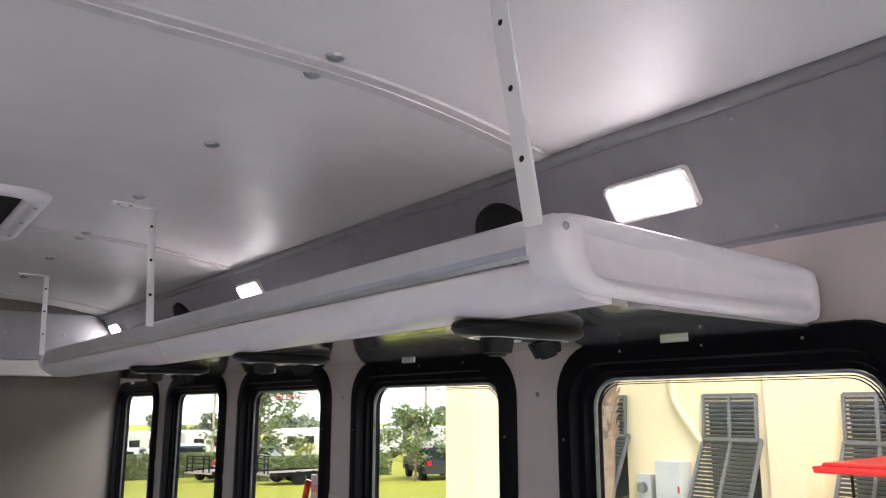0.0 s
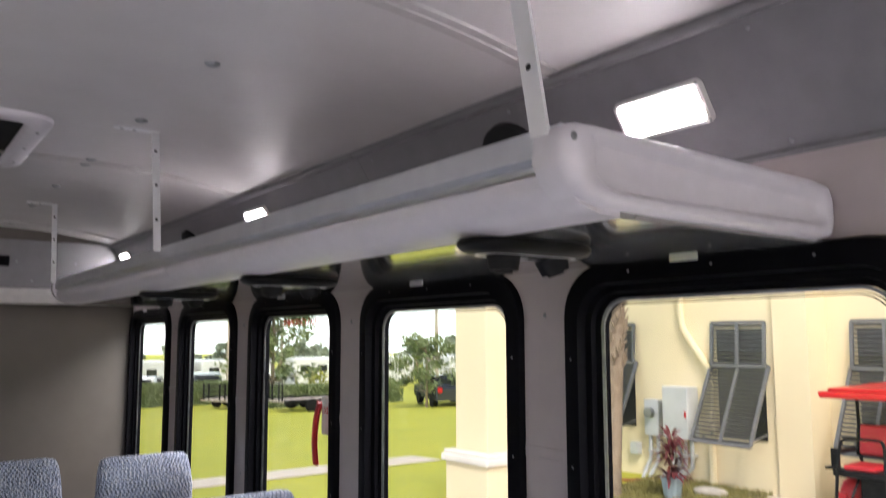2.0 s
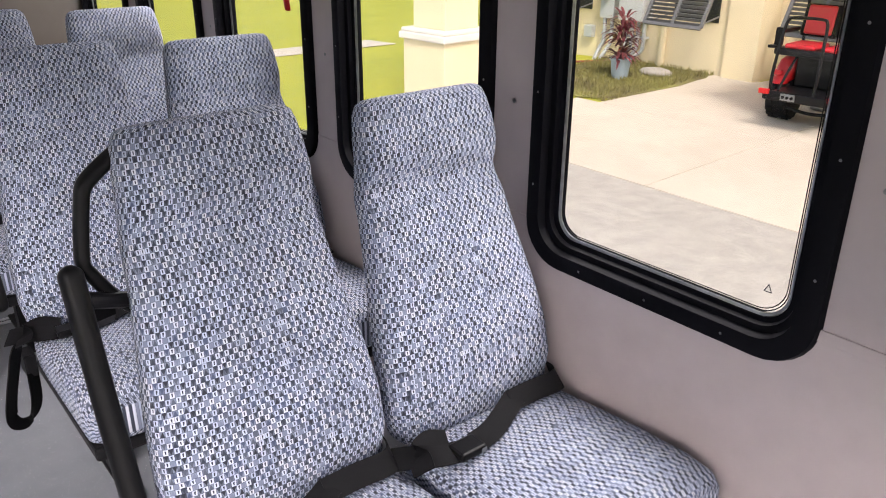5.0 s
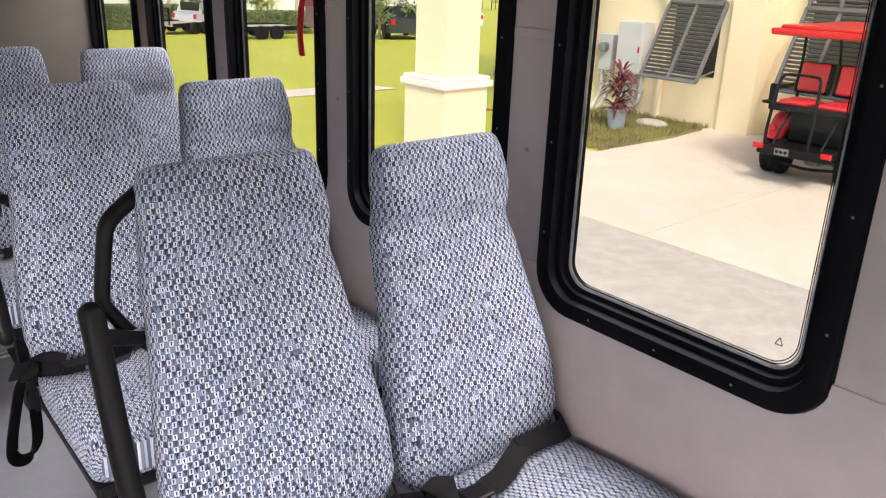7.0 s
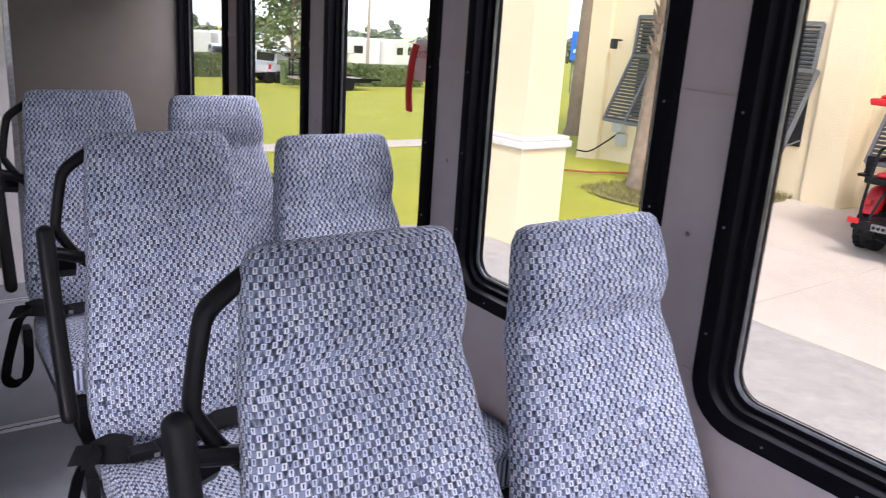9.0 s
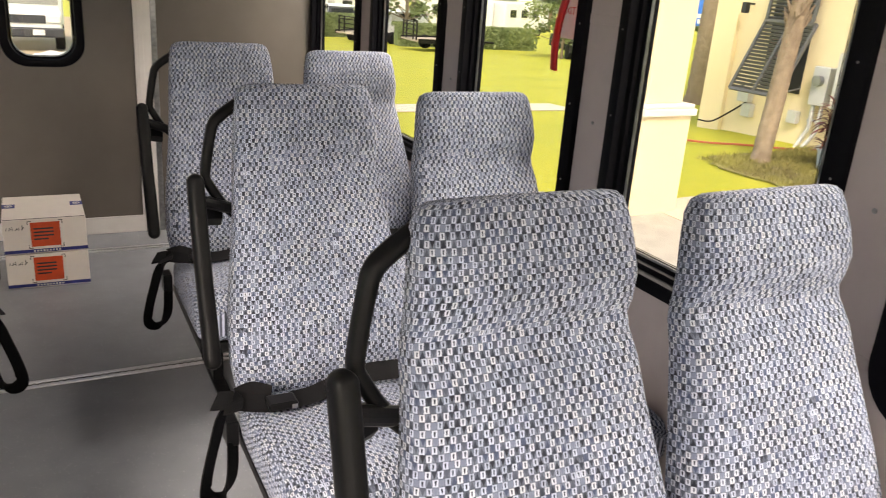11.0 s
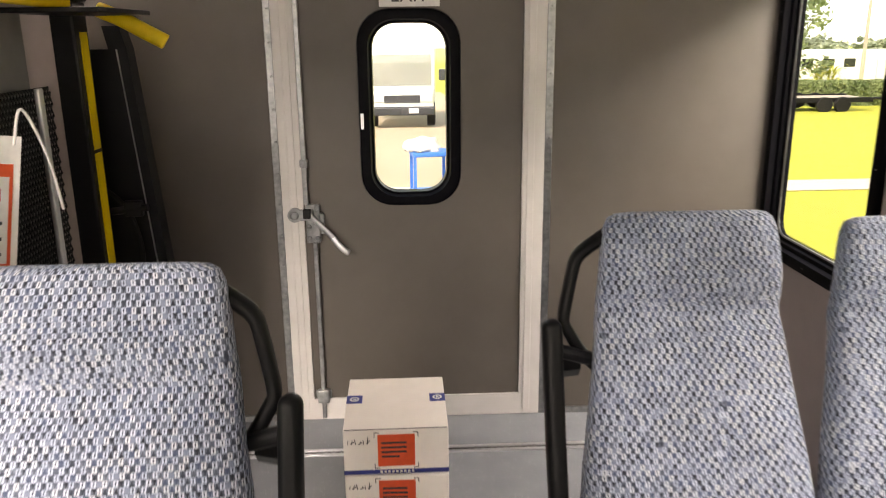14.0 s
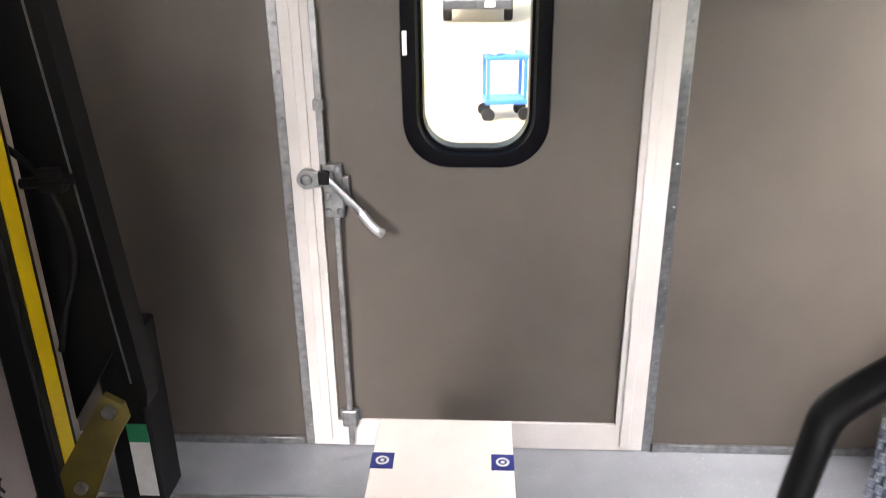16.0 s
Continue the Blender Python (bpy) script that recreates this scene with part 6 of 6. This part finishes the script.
for yy in (-0.40, 0.40):
    for wx, ww in ((0.05, 0.23), (1.50, 0.20)):
        w_ = wheel(gc, wx, yy, 0.225, 0.215, ww, m)
        bm = bmesh.new()
        for k in range(18):
            for u in (-1, 1):
                a = 2 * math.pi * (k + 0.25 * u) / 18
                block(bm, -0.020, 0.020, u * ww * 0.30 - 0.035, u * ww * 0.30 + 0.035, 0.205, 0.228, m=m @ Matrix.Translation((wx, yy, 0.225)) @ Matrix.Rotation(a, 4, "Y"))
        part("tread", bm, RUBBER, w_, "knobbly tread blocks")
part("chassis", boxm(-0.30, 1.65, -0.30, 0.30, 0.28, 0.38, bevel=0.02, m=m), PAINT, gc)
part("body", boxm(-0.06, 0.70, -0.29, 0.29, 0.38, 0.72, bevel=0.03, m=m), PAINT, gc, "black rear body")
for sg in (-1, 1):
    bm = bmesh.new()
    rings = []
    for u, (zz, hw) in enumerate(((0.40, 0.085), (0.46, 0.105), (0.56, 0.11), (0.64, 0.10), (0.68, 0.07))):
        xa_, xb_ = -0.16 + 0.03 * u, 0.42 - 0.03 * u
        cy_ = sg * (0.42 - 0.012 * u)
        rings.append([m @ Vector(((xa_ + xb_) / 2 + math.copysign(abs(math.cos(a)) ** 0.5, math.cos(a)) * (xb_ - xa_) / 2, cy_ + math.copysign(abs(math.sin(a)) ** 0.6, math.sin(a)) * hw, zz)) for a in [2 * math.pi * k / 24 for k in range(24)]])
    bm.free()
    part("mudguard", lofted(rings), RED, gc, "glossy red mudguard", 60)
    part("marker_lamp", boxm(-0.175, -0.135, sg * 0.43 - 0.05, sg * 0.43 + 0.05, 0.50, 0.55, bevel=0.008, m=m), SEATR, gc, "dark red marker lamp")
    part("seat_cushion", boxm(-0.27, 0.12, sg * 0.20 - 0.155, sg * 0.20 + 0.155, 0.795, 0.845, bevel=0.02, m=m), SEATR, gc, "red seat cushion")
    tilt = m @ Matrix.Translation((0.20, 0.03 + sg * 0.205, 0.88)) @ pose(0, 0, 0, 0, 12, 0)
    part("seat_back", boxm(0.0, 0.085, -0.198, 0.198, 0.0, 0.34, bevel=0.035, m=tilt, seg=3), PAD, gc, "black padded seat back")
    part("seat_back", boxm(-0.022, 0.03, -0.148, 0.148, 0.02, 0.325, bevel=0.022, m=tilt, seg=3), SEATR, gc, "red seat back panel")
    bm = boxm(-0.22, 0.20, sg * 0.44 - 0.035, sg * 0.44 + 0.035, 0.93, 0.975, bevel=0.015, m=m)
    block(bm, -0.21, -0.15, sg * 0.46 - 0.04, sg * 0.46 + 0.04, 0.80, 0.99, bevel=0.012, m=m)
    block(bm, -0.26, -0.12, sg * 0.49 - 0.05, sg * 0.49 + 0.05, 0.78, 0.81, bevel=0.008, m=m)
    part("armrest", bm, PAINT, gc, "black armrest with cup holder")
    bar("roof_post", ((0.34, sg * 0.42, 0.66), (0.34, sg * 0.43, 1.10), (0.30, sg * 0.42, 1.50)), 0.016)
    bar("roof_post", ((1.50, sg * 0.42, 0.60), (1.42, sg * 0.43, 1.10), (1.25, sg * 0.42, 1.50)), 0.016)
    bar("stay", ((-0.16, sg * 0.24, 0.73), (-0.34, sg * 0.25, 0.55), (-0.48, sg * 0.25, 0.40)), 0.012)
    part("tail_light", boxm(-0.60, -0.565, sg * 0.35 - 0.055, sg * 0.35 + 0.055, 0.365, 0.42, bevel=0.010, m=m), RED, gc, "red tail light")
part("seat_base", boxm(-0.30, 0.30, -0.45, 0.45, 0.725, 0.795, bevel=0.02, m=m), PAINT, gc, "black seat base")
bar("grab_rail", ((-0.53, 0.31, 0.38), (-0.53, 0.315, 0.56), (-0.50, 0.30, 0.85), (-0.46, 0.285, 1.06), (-0.455, 0.25, 1.115), (-0.455, 0.18, 1.13), (-0.455, -0.06, 1.13), (-0.455, -0.11, 1.10), (-0.47, -0.125, 1.0), (-0.52, -0.14, 0.60), (-0.545, -0.14, 0.34)), 0.015, "black grab rail")
part("footplate", boxm(-0.54, -0.08, -0.33, 0.33, 0.355, 0.385, bevel=0.01, m=m), PAINT, gc)
part("bumper", boxm(-0.58, -0.53, -0.37, 0.37, 0.31, 0.405, bevel=0.018, m=m), PAINT, gc, "black rear bumper")
part("hitch_plate", boxm(-0.592, -0.581, 0.02, 0.17, 0.325, 0.395, bevel=0.003, m=m), STEEL, gc, "steel hitch plate")
for sg in (0.05, 0.095, 0.14):
    part("bolt", rodm(m @ Vector((-0.592, sg, 0.36)), m @ Vector((-0.604, sg, 0.36)), 0.016, seg=10), PAINT, gc)
part("axle", rodm(m @ Vector((0.05, -0.38, 0.225)), m @ Vector((0.05, 0.38, 0.225)), 0.032, seg=10), PAINT, gc)
part("differential", boxm(-0.04, 0.16, -0.09, 0.09, 0.15, 0.30, bevel=0.045, m=m), STEEL, gc, "round differential housing")
bar("tow_bar", ((-0.12, 0.32, 0.17), (-0.20, 0.0, 0.15), (-0.12, -0.34, 0.17)), 0.018)
for sg in (-1, 1):
    bar("spring", ((-0.35, sg * 0.27, 0.30), (0.05, sg * 0.28, 0.20), (0.40, sg * 0.27, 0.30)), 0.016)
bm = boxm(-0.38, 1.60, -0.52, 0.52, 1.525, 1.565, bevel=0.018, m=m)
block(bm, -0.30, 1.50, -0.46, 0.46, 1.55, 1.60, bevel=0.024, m=m)
block(bm, -0.40, -0.34, -0.50, 0.50, 1.500, 1.550, bevel=0.015, m=m)
part("roof", bm, RED, gc, "bright red roof with raised middle")
part("front_cowl", boxm(1.35, 1.80, -0.44, 0.44, 0.42, 0.88, bevel=0.10, m=m), RED, gc, "red front cowl")
part("steering_column", rodm(m @ Vector((1.35, 0.2, 0.75)), m @ Vector((1.05, 0.2, 1.02)), 0.02, seg=8), PAINT, gc)
part("mirror", boxm(0.26, 0.30, -0.36, -0.24, 1.28, 1.37, bevel=0.012, m=m), ALU, gc, "bright mirror")

# blue board beyond the building
sb = thing("sign_board", "blue sign board with white lettering beyond the building", "sign")
sm = pose(29.4, 30.2, 0, 0, 0, -45)
part("board", boxm(-0.75, 0.75, -0.04, 0.04, -0.1, 1.35, bevel=0.02, m=sm), BLUE, sb)
for k, (a_, b_) in enumerate(((-0.6, 0.55), (-0.5, 0.4))):
    part("print", boxm(a_, b_, -0.05, -0.041, 0.28 - 0.27 * k, 0.46 - 0.25 * k, m=sm), PAPER, sb, "white lettering bar")
for u in (-0.6, 0.6):
    part("post", rodm(sm @ Vector((u, 0.05, gz(30) - 0.3)), sm @ Vector((u, 0.05, 1.3)), 0.04, seg=8), STEEL, sb)

# minibus and blue utility cart behind the rear door
mb = thing("minibus", "white minibus parked nose-on in the yard", "minibus")
m = pose(-0.25, 26.9, gz(26), 0, 0, -90)
part("body", boxm(-6.0, 0.0, -1.05, 1.05, 0.45, 2.9, bevel=0.12, m=m), VANW, mb)
part("bonnet", boxm(-0.02, 0.75, -0.98, 0.98, 0.55, 1.15, bevel=0.12, m=m), VANW, mb)
part("windscreen", boxm(0.0, 0.03, -0.92, 0.92, 1.25, 2.2, bevel=0.01, m=m), SCREEN, mb)
part("grille", boxm(0.75, 0.78, -0.55, 0.55, 0.78, 1.0, m=m), VAND, mb, "dark grille")
part("bumper", boxm(0.70, 0.90, -1.0, 1.0, 0.40, 0.66, bevel=0.04, m=m), VAND, mb, "dark bumper")
part("number_plate", boxm(0.901, 0.91, 0.2, 0.5, 0.47, 0.62, m=m), PAPER, mb, "pale number plate")
for s in (-1, 1):
    part("headlight", boxm(0.72, 0.79, s * 0.76 - 0.17, s * 0.76 + 0.17, 0.80, 1.0, bevel=0.02, m=m), PAPER, mb, "clear headlight")
    wheel(mb, 0.1, s * 0.9, 0.38, 0.38, 0.25, m)
    wheel(mb, -4.2, s * 0.9, 0.38, 0.38, 0.25, m)
    part("mirror", boxm(0.1, 0.25, s * 1.25 - 0.1, s * 1.25 + 0.1, 1.4, 1.75, bevel=0.03, m=m), VAND, mb)
uc = thing("utility_cart", "blue plastic two-shelf utility cart on castors", "cart")
m = pose(0.20, 12.0, gz(12) + 0.012, 0, 0, 8)
for z in (0.20, 0.72):
    part("shelf", boxm(-0.25, 0.25, -0.20, 0.20, z, z + 0.06, bevel=0.015, m=m), BLUE, uc)
for u in (-0.22, 0.22):
    for v in (-0.17, 0.17):
        part("post", boxm(u - 0.018, u + 0.018, v - 0.018, v + 0.018, 0.25, 0.725, m=m), BLUE, uc)
        part("castor", rodm(m @ Vector((u, v - 0.02, 0.08)), m @ Vector((u, v + 0.02, 0.08)), 0.08, seg=14), RUBBER, uc)
pb = thing("plastic_bag", "crumpled white and yellow plastic bags on the cart", "bag")
bm = bmesh.new()
bmesh.ops.create_icosphere(bm, subdivisions=3, radius=0.2)
for v in bm.verts:
    v.co = m @ (Vector((v.co.x * 1.2, v.co.y * 0.8, abs(v.co.z) * 0.8)) * (1 + 0.5 * noise.noise(v.co * 9)) + Vector((-0.08, 0, 0.786)))
part("bag", bm, PAPER, pb, smooth=60)
